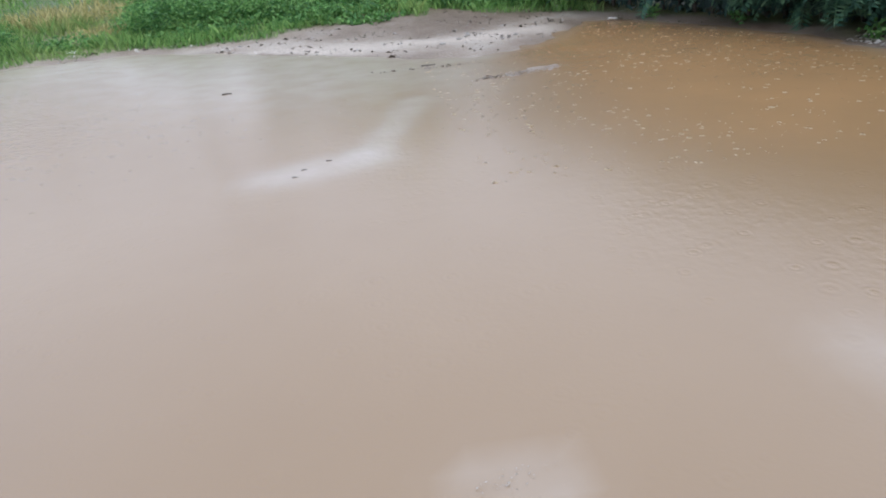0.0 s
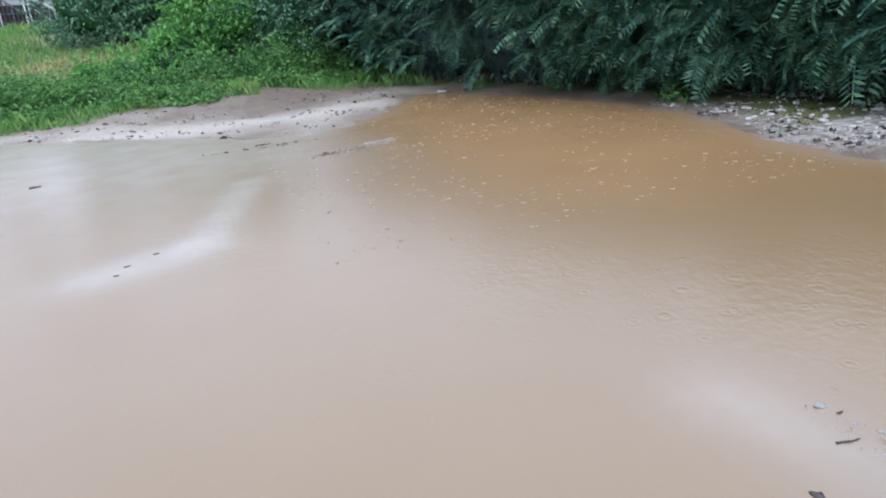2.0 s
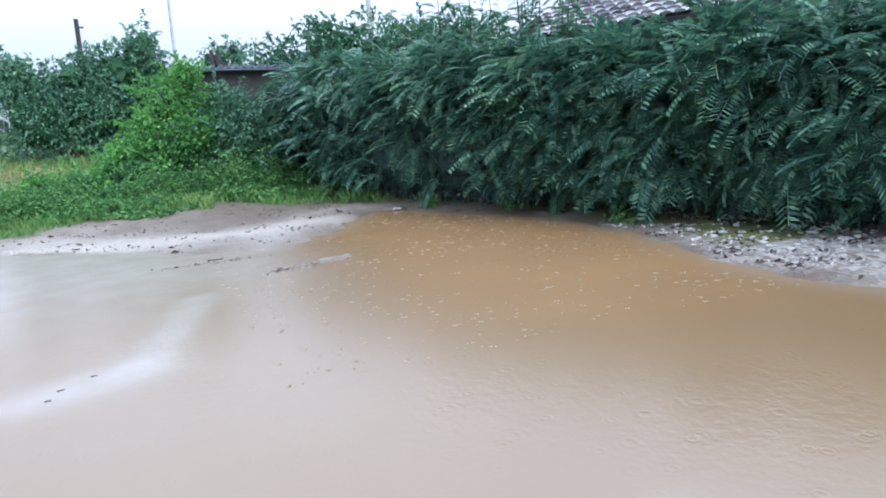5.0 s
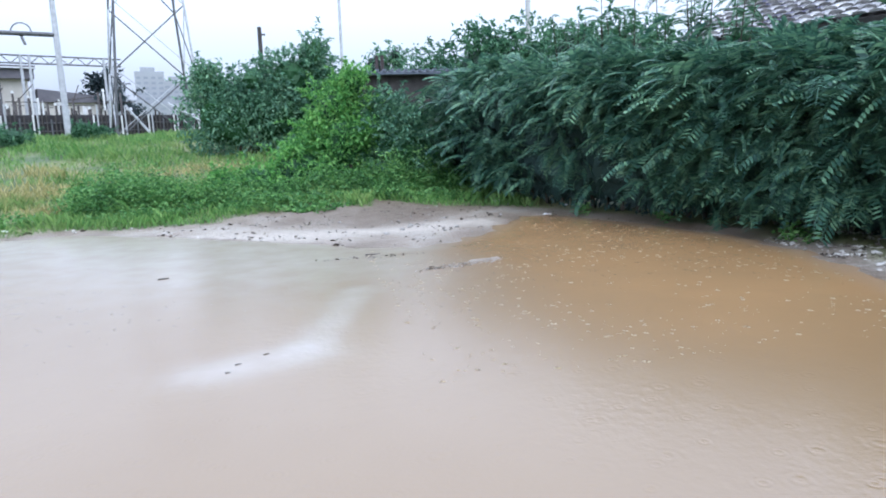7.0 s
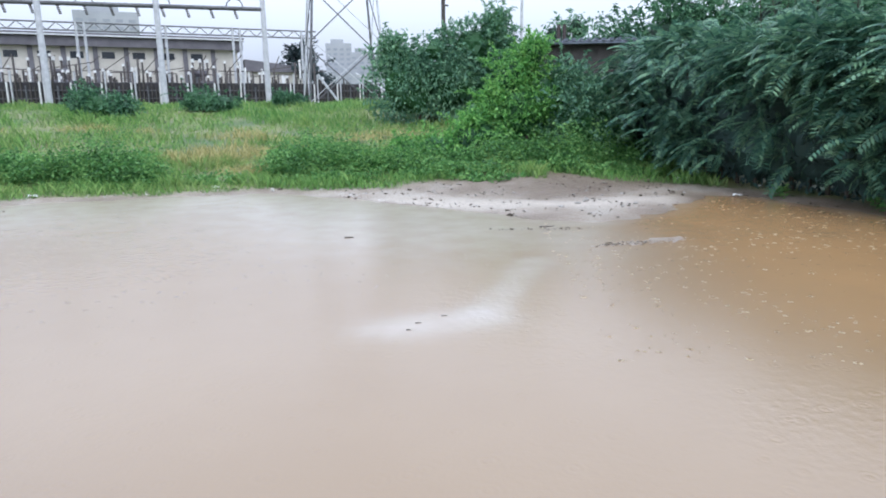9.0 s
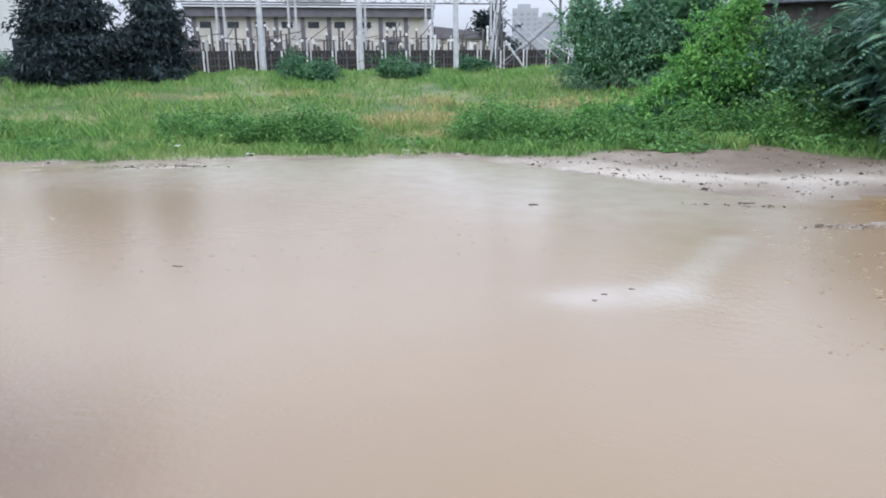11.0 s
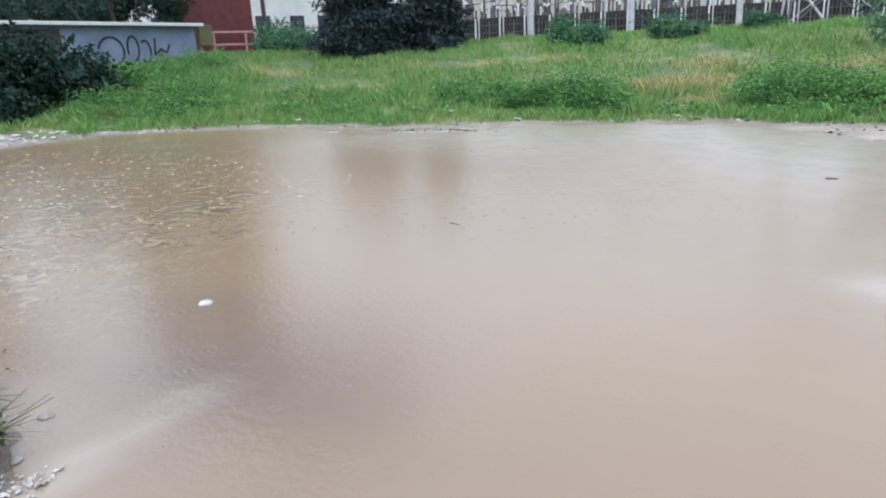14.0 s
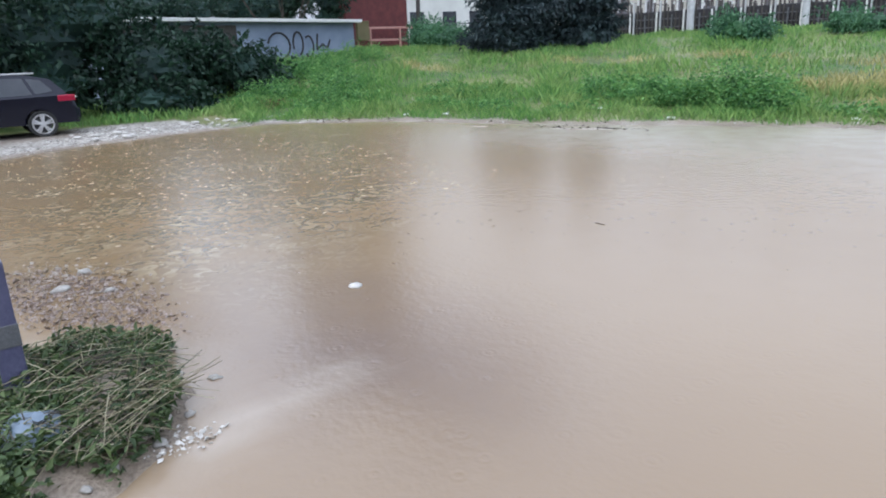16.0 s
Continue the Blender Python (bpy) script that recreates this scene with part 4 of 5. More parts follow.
for k in range(5):
    a = math.pi * k / 4
    for yy, lift in ((-0.02, 0.055), (0.40, 0.0)):
        tv.append((0.135 - 0.13 * math.cos(a), yy, lift + 0.055 * math.sin(a)))
for k in range(4):
    tf.append((2 * k, 2 * k + 2, 2 * k + 3, 2 * k + 1))
tf.append((0, 8, 6, 4, 2))
tile_me.from_pydata(tv, [], tf)
tile_me.materials.append(TILE)
tile_me.update()
roof_m = HM @ Matrix.Translation((0, 0, EAVE)) @ Matrix.Rotation(SLOPE, 4, "X")
for c in range(27):
    for r in range(11):
        t = new("roof_tile", tile_me)
        t.parent = house
        jitter = Matrix.Translation((0.05 + c * 0.315 + rng.normal() * 0.008, r * 0.375 + rng.normal() * 0.012, rng.random() * 0.012 - 0.02)) @ Matrix.Rotation(rng.normal() * 0.025, 4, "Z")
        t.matrix_basis = inv @ roof_m @ jitter @ Matrix.Diagonal((1.15, 1, 1.15, 1))
# a violet-blue sign; the box body and sill are added to carry it
blue = thing("blue_sign", (12.6, 15.6, 4.35), "violet-blue lettered sign behind the roof, built as a tall box", "building")
part("wall", box(-0.75, -0.5, -4.3, 0.75, 0.9, 1.5, 0.02, Matrix.Rotation(0.7, 4, "Z")), SIGN_BLUE, blue)
part("lettering_bar", box(-0.35, -0.52, 0.42, 0.55, -0.503, 0.54, 0.004, Matrix.Rotation(0.7, 4, "Z")), SHEET_METAL, blue, "pale bar of small lettering")
part("sill", box(-0.5, -0.58, 0.22, 0.8, -0.5, 0.3, 0.01, Matrix.Rotation(0.7, 4, "Z")), WHITE_PAINT, blue)
blue.location.z = gz(12.6, 15.6) + 4.2

# the dark hut with two stove pipes
HUT_ROOF = surface("blue_grey_roof_sheet", (0.07, 0.085, 0.12), (0.16, 0.185, 0.23), 0.4, 1.5, 30)
hx, hy = 3.3, 25.2
hut = thing("dark_hut", (hx, hy, gz(hx, hy)), "dark timber hut with a low sheet roof and two stove pipes", "hut")
part("wall", box(-1.6, -1.2, -0.2, 1.7, 1.5, 2.65), TIMBER, hut)
for i in range(11):
    part("board", box(-1.6 + i * 0.3, -1.225, -0.2, -1.33 + i * 0.3, -1.203, 2.63), TIMBER, hut)
roof = part("roof", box(-1.9, -1.6, 2.65, 2.2, 1.8, 2.75, 0.02), HUT_ROOF, hut)
for i in range(16):
    part("rib", box(-1.9 + i * 0.25, -1.66, 2.752, -1.78 + i * 0.25, 1.86, 2.83), HUT_ROOF, roof)
for dx in (-0.75, -0.55):
    part("stove_pipe", rod((dx, -0.6, 2.7), (dx, -0.6, 3.4), 0.065, sides=10), BROWN_GLAZE, hut)

# ---- poles ----
def utility_pole(px, py, top, r, material, label, arm):
    z0 = gz(px, py)
    ob = thing("utility_pole", (px, py, z0), label, "pole")
    part("pole", rod((0, 0, -0.3), (0, 0, top - z0), r * 1.25, r, 8), material, ob)
    if arm:
        part("bracket", box(-0.05, -0.06, top - z0 - 0.45, 0.3, 0.06, top - z0 - 0.36, 0.01), DARK_STEEL, ob)
    return ob


utility_pole(-2.35, 39.5, 7.9, 0.11, TIMBER, "dark wooden utility pole behind the bushes", True)
utility_pole(2.6, 50.0, 16.0, 0.09, STEEL, "thin pale steel pole rising past the trees", True)
utility_pole(11.3, 34.0, 13.0, 0.12, CONCRETE, "pale concrete pole among the trees", False)

# ---- the substation ----
posts = [(-23.47 - 10.2, 35.6 - 5.56), (-23.47 - 5.1, 35.6 - 2.78), (-23.47, 35.6), (-18.37, 38.38), (-13.2, 41.2)]
BEAM_Z = 7.75
gantry = thing("steel_gantry", (-18.37, 38.38, gz(-18.37, 38.38)), "pale steel substation gantry of tall posts and a long beam", "gantry")
o = Vector(gantry.location)
for px, py in posts[2:]:
    part("post", rod(Vector((px, py, gz(px, py) - 0.2)) - o, Vector((px - 0.05, py, 12.5)) - o, 0.19, 0.12, 10), STEEL, gantry)
ax, ay = posts[2][0] - 8, posts[2][1] - 1.4
bx, by = posts[4]
part("beam", rod(Vector((ax, ay, BEAM_Z)) - o, Vector((bx, by, BEAM_Z)) - o, 0.12, sides=8), DARK_STEEL, gantry)
for i in range(13):
    k = 0.1 + i * 0.068
    p = Vector((ax + (bx - ax) * k, ay + (by - ay) * k, BEAM_Z)) - o
    bm = bmesh.new()
    for j in range(5):
        add_rod(bm, p + Vector((0.03 * j, 0, -0.12 - j * 0.1)), p + Vector((0.03 * j, 0, -0.18 - j * 0.1)), 0.1, 0.06, 8)
    part("insulator", bm, BROWN_GLAZE, gantry)
    if i % 3 == 0:
        bm = bmesh.new()
        for j in range(7):
            a0, a1 = j * 0.45, (j + 1) * 0.45
            add_rod(bm, p + Vector((0.5 * math.cos(a0), 0, 0.1 + 0.45 * math.sin(a0))), p + Vector((0.5 * math.cos(a1), 0, 0.1 + 0.45 * math.sin(a1))), 0.035, sides=5)
        part("jumper_loop", bm, DARK_STEEL, gantry)
low = thing("low_gantry", (-19.0, 43.0, gz(-19, 43)), "lower lattice gantry of thin pale steel before the building", "gantry")
o = Vector(low.location)
run = Vector((5.1, 2.78, 0)).normalized()
side = Vector((-run.y, run.x, 0))
for k in (-15, -10.5, -6, -1.5, 3.0, 7.5):
    for off in (0.0, 0.45):
        p = Vector((-19, 43, gz(-19, 43))) + run * (k + off)
        part("post", rod(p - o - Vector((0, 0, 0.2)), p - o + Vector((0, 0, 5.1)), 0.08, sides=6), STEEL, low)
bm = bmesh.new()
for lift in (4.6, 5.05):
    add_rod(bm, run * -16 + Vector((0, 0, lift)), run * 8.5 + Vector((0, 0, lift)), 0.045)
for k in range(49):
    add_rod(bm, run * (-16 + k * 0.5) + Vector((0, 0, 4.6 if k % 2 else 5.05)), run * (-15.5 + k * 0.5) + Vector((0, 0, 5.05 if k % 2 else 4.6)), 0.025, sides=4)
part("truss", bm, DARK_STEEL, low)

TRANSFORMERS = [(-18.8, 44.6, 1.5), (-26.2, 41.4, 1.4), (-31.0, 39.0, 1.3)]

def ribbed(foot, sheds):
    """A stack of porcelain sheds as one turned body."""
    bm = bmesh.new()
    last = None
    for j in range(sheds * 2):
        r, z = (0.085 if j % 2 == 0 else 0.045), foot.z + (j // 2) * 0.11 + (j % 2) * 0.1
        ring = [bm.verts.new((foot.x + r * math.cos(i * 0.8976), foot.y + r * math.sin(i * 0.8976), z)) for i in range(7)]
        if last:
            for i in range(7):
                bm.faces.new((last[i], last[(i + 1) % 7], ring[(i + 1) % 7], ring[i]))
        else:
            bm.faces.new(ring[::-1])
        last = ring
    bm.faces.new(last)
    return bm


# rows of switchgear: a steel table with brown and white insulators
def switchgear(k, depth, seed):
    r = random.Random(seed)
    p0 = Vector((-19, 41.4, 0)) + run * k + side * depth
    z0 = gz(p0.x, p0.y)
    ob = thing("switchgear", (p0.x, p0.y, z0), "steel switchgear rack with brown and white porcelain insulators", "switchgear", "switchgear rows in the substation")
    spin = Matrix.Rotation(math.atan2(run.y, run.x), 4, "Z")
    part("table", add_box(box(-1.1, -0.35, 1.45, 1.1, -0.25, 1.55, m=spin), -1.1, 0.25, 1.45, 1.1, 0.35, 1.55, m=spin), DARK_STEEL, ob)
    for lx in (-0.95, -0.35, 0.3, 0.9):
        part("leg", box(lx - 0.06, -0.08, -0.2, lx + 0.06, 0.08, 1.45, m=spin), (DARK_STEEL, STEEL, PORCELAIN)[r.randrange(3)], ob)
    for i in range(7):
        lx = -0.95 + i * 0.31 + r.uniform(-0.09, 0.09)
        tall = r.choice((0.4, 0.6, 0.7, 1.0, 1.5))
        bm = ribbed(spin @ Vector((lx, 0, 1.552)), int(tall / 0.11))
        part("insulator", bm, BROWN_GLAZE if r.random() < 0.72 else PORCELAIN, ob)
        if r.random() < 0.5:
            part("cap", rod(spin @ Vector((lx, 0, 1.5 + tall)), spin @ Vector((lx, 0, 1.66 + tall)), 0.1, 0.07, 8), PORCELAIN, ob)
    part("busbar", rod(spin @ Vector((-1.1, 0.1, 2.3)), spin @ Vector((1.15, 0.1, 2.3 + r.uniform(-0.3, 0.4))), 0.03, sides=5), BROWN_GLAZE, ob)
    part("cross_rail", rod(spin @ Vector((-1.05, -0.3, 0.8)), spin @ Vector((1.05, -0.3, 0.8)), 0.035, sides=5), STEEL, ob)
    if r.random() < 0.7:
        part("switch_arm", rod(spin @ Vector((r.uniform(-0.9, 0.2), 0, 2.2)), spin @ Vector((r.uniform(0.2, 1.0), 0, 3.3)), 0.028, sides=5), BROWN_GLAZE, ob)
    if r.random() < 0.6:
        part("control_box", box(-0.7, -0.45, 0.35, -0.2, -0.2, 1.05, 0.02, spin), STEEL, ob)
    return ob


for i in range(12):
    switchgear(-17.5 + i * 2.35, 0.0, i)
for i in range(11):
    switchgear(-16.8 + i * 2.35, 3.2, 40 + i)
fence = thing("mesh_fence", (-19.0, 40.0, gz(-19, 40)), "low grey substation fence of posts and rails", "fence")
o = Vector(fence.location)
MESH_DARK = surface("rusty_wire_mesh", (0.02, 0.019, 0.022), (0.055, 0.05, 0.055), 0.8, 1.5, 30)
for i in range(150):
    p = Vector((-19, 40, 0)) + run * (-19 + i * 0.222)
    p.z = gz(p.x, p.y)
    part("post", box(-0.04, -0.04, -0.1, 0.04, 0.04, (1.5, 1.75, 1.2, 1.9, 1.45, 2.1, 1.3)[i * 5 % 7], m=Matrix.Translation(p - o)), (WHITE_PAINT, TIMBER, TIMBER, STEEL, TIMBER, DARK_STEEL, TIMBER)[i * 3 % 7], fence)
pa, pb = Vector((-19, 40, 0)) + run * -19, Vector((-19, 40, 0)) + run * 13.8
pm = Matrix.Translation(Vector((pa.x, pa.y, gz(pa.x, pa.y) + 0.05)) - o) @ Matrix.Rotation(math.atan2(run.y, run.x), 4, "Z")
part("mesh_panel", box(0, 0.08, 0.0, 32.8, 0.12, 1.45, m=pm), MESH_DARK, fence, "dark wire mesh between the posts")
for lift in (0.15, 0.62, 1.08):
    a, b = Vector((-19, 40, 0)) + run * -19, Vector((-19, 40, 0)) + run * 13.8
    a.z, b.z = gz(a.x, a.y) + lift, gz(b.x, b.y) + lift
    part("rail", rod(a - o, b - o, 0.035, sides=5), DARK_STEEL, fence)

# power transformers: a dark tank with cooling fins, a drum and porcelain bushings
def transformer(px, py, wide):
    z0 = gz(px, py)
    ob = thing("power_transformer", (px, py, z0), "dark grey power transformer with fins and porcelain bushings", "transformer", "transformers in the substation")
    spin = Matrix.Rotation(math.atan2(run.y, run.x), 4, "Z")
    part("plinth", box(-wide * 0.6, -0.7, -0.2, wide * 0.6, 0.7, 0.5, 0.03, spin), CONCRETE, ob)
    part("tank", box(-wide / 2, -0.55, 0.503, wide / 2, 0.55, 1.8, 0.06, spin), DARK_ROOF, ob)
    for i in range(9):
        c = -wide / 2 + (i + 0.5) * wide / 9
        part("fin", box(c - 0.03, -0.85, 0.7, c + 0.03, -0.553, 1.7, m=spin), DARK_STEEL, ob)
    part("drum", rod(spin @ Vector((-wide * 0.42, 0.2, 2.3)), spin @ Vector((wide * 0.3, 0.2, 2.3)), 0.2, sides=14), DARK_ROOF, ob)
    part("drum_stand", box(-wide * 0.3, 0.1, 1.797, wide * 0.2, 0.3, 2.12, m=spin), DARK_STEEL, ob)
    for i in range(3):
        bm = ribbed(spin @ Vector(((i - 1) * wide * 0.3, -0.25, 1.8)), 11)
        part("bushing", bm, BROWN_GLAZE, ob)
        part("cap", rod(spin @ Vector(((i - 1) * wide * 0.3, -0.25, 2.97)), spin @ Vector(((i - 1) * wide * 0.3, -0.25, 3.2)), 0.12, 0.09, 8), PORCELAIN, ob)


for tx, ty, tw in TRANSFORMERS:
    transformer(tx, ty, tw)

# the substation's control building: beige bays under a dark roof band
bl, br = Vector((-37.4, 47.1, 0)), Vector((-20.5, 56.5, 0))
ctrl = thing("control_building", (-29.0, 51.8, 2.5), "long beige control building under a dark roof band", "building")
spin = Matrix.Rotation(math.atan2(br.y - bl.y, br.x - bl.x), 4, "Z")
half = (br - bl).length / 2
part("wall", box(-half, 0, -0.4, half, 9, 4.3, m=spin), BEIGE_WALL, ctrl)
part("roof", add_box(box(-half - 0.4, -0.5, 4.3, half + 0.4, 9.5, 5.0, m=spin), -half - 0.5, -0.7, 5.0, half + 0.5, 9.6, 5.25, m=spin), DARK_ROOF, ctrl)
part("roof_edge", box(-half - 0.5, -0.78, 5.02, half + 0.5, -0.703, 5.12, m=spin), SHEET_METAL, ctrl)
for i in range(9):
    c = -half + (i + 0.02) * 2 * half / 9
    part("pilaster", box(c, -0.14, -0.4, c + 0.34, -0.003, 4.3, m=spin), DARK_ROOF, ctrl)
for i in range(8):
    c = -half + (i + 0.3) * 2 * half / 9
    part("window", box(c, -0.03, 3.45, c + 0.9, -0.003, 3.95, m=spin), GLASS, ctrl)
wing = thing("building_wing", (-18.6, 57.6, 1.9), "lower beige wing with a sloping dark roof", "building")
part("wall", box(-1.6, 0, -0.4, 3.6, 7, 3.2, m=spin), BEIGE_WALL, wing)
bm = box(-1.7, -0.3, 3.2, 3.8, 7.3, 4.2, m=spin)
bm.verts.ensure_lookup_table()
for v in bm.verts:
    local = spin.inverted() @ v.co
    if local.z > 4 and local.x > 0:
        v.co.z -= 0.6
part("roof", bm, DARK_ROOF, wing)
shrub("far_tree", (-15.6, 60.0, 1.9), [(0, 0, 3.6, 1.7, 1.4, 1.9), (1.2, 0, 2.6, 1.1, 1.0, 1.2), (-0.8, 0, 4.8, 1.3, 1.0, 0.9)], 1800, 0.34, CONIFER_LEAF, CONIFER_LEAF, "dark round-topped tree beside the control building", "tree")

# ---- the lattice pylon ----
pylon = thing("lattice_pylon", (-8.7, 42.2, gz(-8.7, 42.2)), "tall grey steel lattice pylon with open crossed bracing", "pylon")
W0, W1, PH = 2.35, 1.25, 15.0
spin = Matrix.Rotation(0.35, 4, "Z")
def corner(i, z):
    w = W0 + (W1 - W0) * z / PH
    sx, sy = ((-1, -1), (1, -1), (1, 1), (-1, 1))[i % 4]
    return spin @ Vector((sx * w, sy * w * 0.8, z))
for i in range(4):
    part("leg", rod(corner(i, -0.2), corner(i, PH), 0.075, 0.06, 6), (DARK_STEEL, STEEL)[i % 2], pylon)
    part("footing", box(-0.3, -0.3, -0.3, 0.3, 0.3, 0.25, 0.03, Matrix.Translation(corner(i, 0))), CONCRETE, pylon)
    for z0, z1 in ((0.0, 3.8), (3.8, 7.4), (7.4, 11), (11, 14.5)):
        part("brace", rod(corner(i, z0), corner(i + 1, z1), 0.04, sides=5), DARK_STEEL, pylon)
        part("brace", rod(corner(i + 1, z0), corner(i, z1), 0.025, sides=5), STEEL, pylon)
for k, (dx, dy, reach) in enumerate(((1.2, -2.6, 4.2), (2.6, -2.2, 3.4), (-1.2, -1.8, 1.8))):
    a = Vector((dx, dy, 1.9))
    part("brace", rod(a, a + Vector((reach * 0.8, 0.3, -2.0)), 0.07, sides=5), STEEL, pylon, "fallen pale timber strut")
hedge_bg = thing("far_scrub", (-6.5, 48, gz(-6.5, 48)), "dull grey-green scrub behind the pylon's feet", "shrub", kind="stuff")
for j in range(7):
    px = -9.5 + j * 1.5
    lumps = [(px + 6.5, rng.normal() * 0.6, 0.4, 1.2, 0.8, 0.9 + 0.5 * rng.random())]
    p, u = shell_points(lumps, 500, 0.5)
    leaves("leaf_mass", p, u + rng.normal(size=u.shape), 0.28, 0.4, SHADE_LEAF, hedge_bg)

# ---- far apartment towers, the haze mixed into their colours ----
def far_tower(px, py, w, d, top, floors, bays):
    ob = thing("apartment_tower", (px, py, 0), "apartment tower far off, coloured pale grey for the haze", "building", "far apartment towers")
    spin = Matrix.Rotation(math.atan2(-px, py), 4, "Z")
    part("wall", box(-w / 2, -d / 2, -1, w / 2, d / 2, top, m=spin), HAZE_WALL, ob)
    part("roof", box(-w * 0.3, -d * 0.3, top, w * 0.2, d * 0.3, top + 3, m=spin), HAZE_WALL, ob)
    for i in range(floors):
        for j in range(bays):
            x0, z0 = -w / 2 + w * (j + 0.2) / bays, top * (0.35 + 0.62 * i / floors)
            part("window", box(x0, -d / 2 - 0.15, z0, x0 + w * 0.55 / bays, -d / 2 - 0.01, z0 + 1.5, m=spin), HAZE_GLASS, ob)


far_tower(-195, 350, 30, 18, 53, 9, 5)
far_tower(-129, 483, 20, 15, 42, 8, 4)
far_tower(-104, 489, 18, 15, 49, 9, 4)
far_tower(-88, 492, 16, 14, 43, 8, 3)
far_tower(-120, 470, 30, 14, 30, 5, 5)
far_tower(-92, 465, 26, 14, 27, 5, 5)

# ---- the graffiti shed, the red porch and the pale house ----
s0, s1 = Vector((-33.1, 19.1, 0)), Vector((-30.5, 6.0, 0))
shed = thing("graffiti_shed", (-33.1, 19.1, 1.0), "blue-grey flat-roofed shed with black graffiti on its wall", "shed")
SM = Matrix.Rotation(math.atan2(s1.y - s0.y, s1.x - s0.x), 4, "Z")
SL = (s1 - s0).length
part("wall", box(0, -5, -1.2, SL, 0, 2.45, m=SM), GREY_WALL, shed)
part("roof", box(-0.3, -5.3, 2.45, SL + 0.3, 0.35, 2.55, 0.01, SM), SHEET_METAL, shed)
# dark sheet proud of the wall, standing for shade inside an open bay
part("bay_shade", box(7.2, 0.004, -1.2, SL, 0.05, 2.3, m=SM), TIMBER, shed, "dark sheet standing for the shade in an open bay")
part("roof_edge", box(-0.3, 0.353, 2.45, SL + 0.3, 0.40, 2.6, 0.01, SM), WHITE_PAINT, shed)
def stroke(points, r=0.05):
    bm = bmesh.new()
    for (a, b), (c, d) in zip(points, points[1:]):
        add_rod(bm, SM @ Vector((a, 0.012, b)), SM @ Vector((c, 0.012, d)), r, sides=5)
    return bm
def loop(cx, cz, rx, rz, a0, a1, k=14):
    return [(cx + rx * math.cos(a0 + (a1 - a0) * i / k), cz + rz * math.sin(a0 + (a1 - a0) * i / k)) for i in range(k + 1)]
for pts in (loop(4.9, 1.35, 0.65, 0.62, 0.2, 6.0), loop(3.75, 1.45, 0.3, 0.55, -0.5, 4.6), loop(3.1, 1.3, 0.3, 0.5, 1.0, 5.5), [(2.5, 1.9), (2.6, 1.1), (2.2, 1.4), (1.9, 1.2), (1.7, 1.6)],
            loop(4.6, 0.45, 0.7, 0.2, 0.4, 6.2), [(4.0, 0.75), (3.4, 0.6), (3.0, 0.85), (2.4, 0.6)]):
    part("graffiti_stroke", stroke(pts), INK, shed, "black sprayed graffiti line")

PINK_PAINT = surface("faded_salmon_paint", (0.42, 0.2, 0.17), (0.6, 0.33, 0.28), 0.6, 3, 30)
porch = thing("red_porch", (-37.4, 23.4, 1.6), "dark red wooden porch with faded salmon railings", "building")
PM = Matrix.Rotation(math.atan2(3.6, 0.1), 4, "Z")
part("wall", box(-2.2, 0, -0.6, 2.2, 3.2, 5.0, m=PM), RED_WALL, porch)
part("platform", box(-2.2, -1.2, -0.6, 2.2, -0.003, 0.45, 0.02, PM), RED_WALL, porch)
for lift in (0.95, 1.65):
    part("rail", box(-2.2, -1.2, lift, 2.2, -1.12, lift + 0.12, 0.01, PM), PINK_PAINT, porch)
for lx in (-2.15, -1.3, 0.8, 2.05):
    part("post", box(lx, -1.19, 0.45, lx + 0.1, -1.09, 1.75, 0.01, PM), PINK_PAINT, porch)
part("corner_post", box(2.2, -1.25, -0.6, 2.38, -1.05, 5.2, 0.01, PM), TIMBER, porch)
part("plant_trough", box(-2.3, -1.5, 1.0, -1.5, -1.22, 2.1, 0.05, PM), DRY_STALK, porch, "dry straw-coloured plant on the railing")
pale = thing("pale_house", (-41.6, 30.6, 1.7), "pale rendered house with a balcony behind the bushes", "house")
QM = Matrix.Rotation(math.atan2(4.8, 1.1), 4, "Z")
part("wall", box(-4.4, 0, -0.6, 5.0, 7, 7.0, m=QM), PALE_WALL, pale)
for lx in (-1.6, 1.0, 3.2):
    part("window", box(lx, -0.04, 1.6, lx + 1.1, -0.003, 2.9, 0.01, QM), GLASS, pale)
part("balcony", box(-2.5, -1.1, 0.95, 4.0, -0.003, 1.12, 0.02, QM), CONCRETE, pale)
part("balcony_rail", add_box(box(-2.5, -1.1, 1.95, 4.0, -1.04, 2.02, m=QM), -2.5, -1.1, 1.5, 4.0, -1.05, 1.55, m=QM), DARK_STEEL, pale)
for i in range(6):
    part("baluster", box(-2.5 + i * 1.28, -1.1, 1.12, -2.44 + i * 1.28, -1.04, 1.98, m=QM), DARK_STEEL, pale)

# ---- the parked car ----
def lofted(sections, material, parent, name, label=""):
    """A closed skin through equal rings of points, from one side of the car to the other."""
    bm = bmesh.new()
    rings = [[bm.verts.new(p) for p in ring] for ring in sections]
    for a, b in zip(rings, rings[1:]):
        for i in range(len(a)):
            j = (i + 1) % len(a)
            bm.faces.new((a[i], a[j], b[j], b[i]))
    bm.faces.new(rings[0])
    bm.faces.new(rings[-1][::-1])
    bmesh.ops.recalc_face_normals(bm, faces=bm.faces)
    return part(name, bm, material, parent, label, smooth=False)


def arch(cx, r, k=8):
    return [(cx + r * math.cos(math.pi * i / k), 0.33 + r * math.sin(math.pi * i / k)) for i in range(k + 1)]


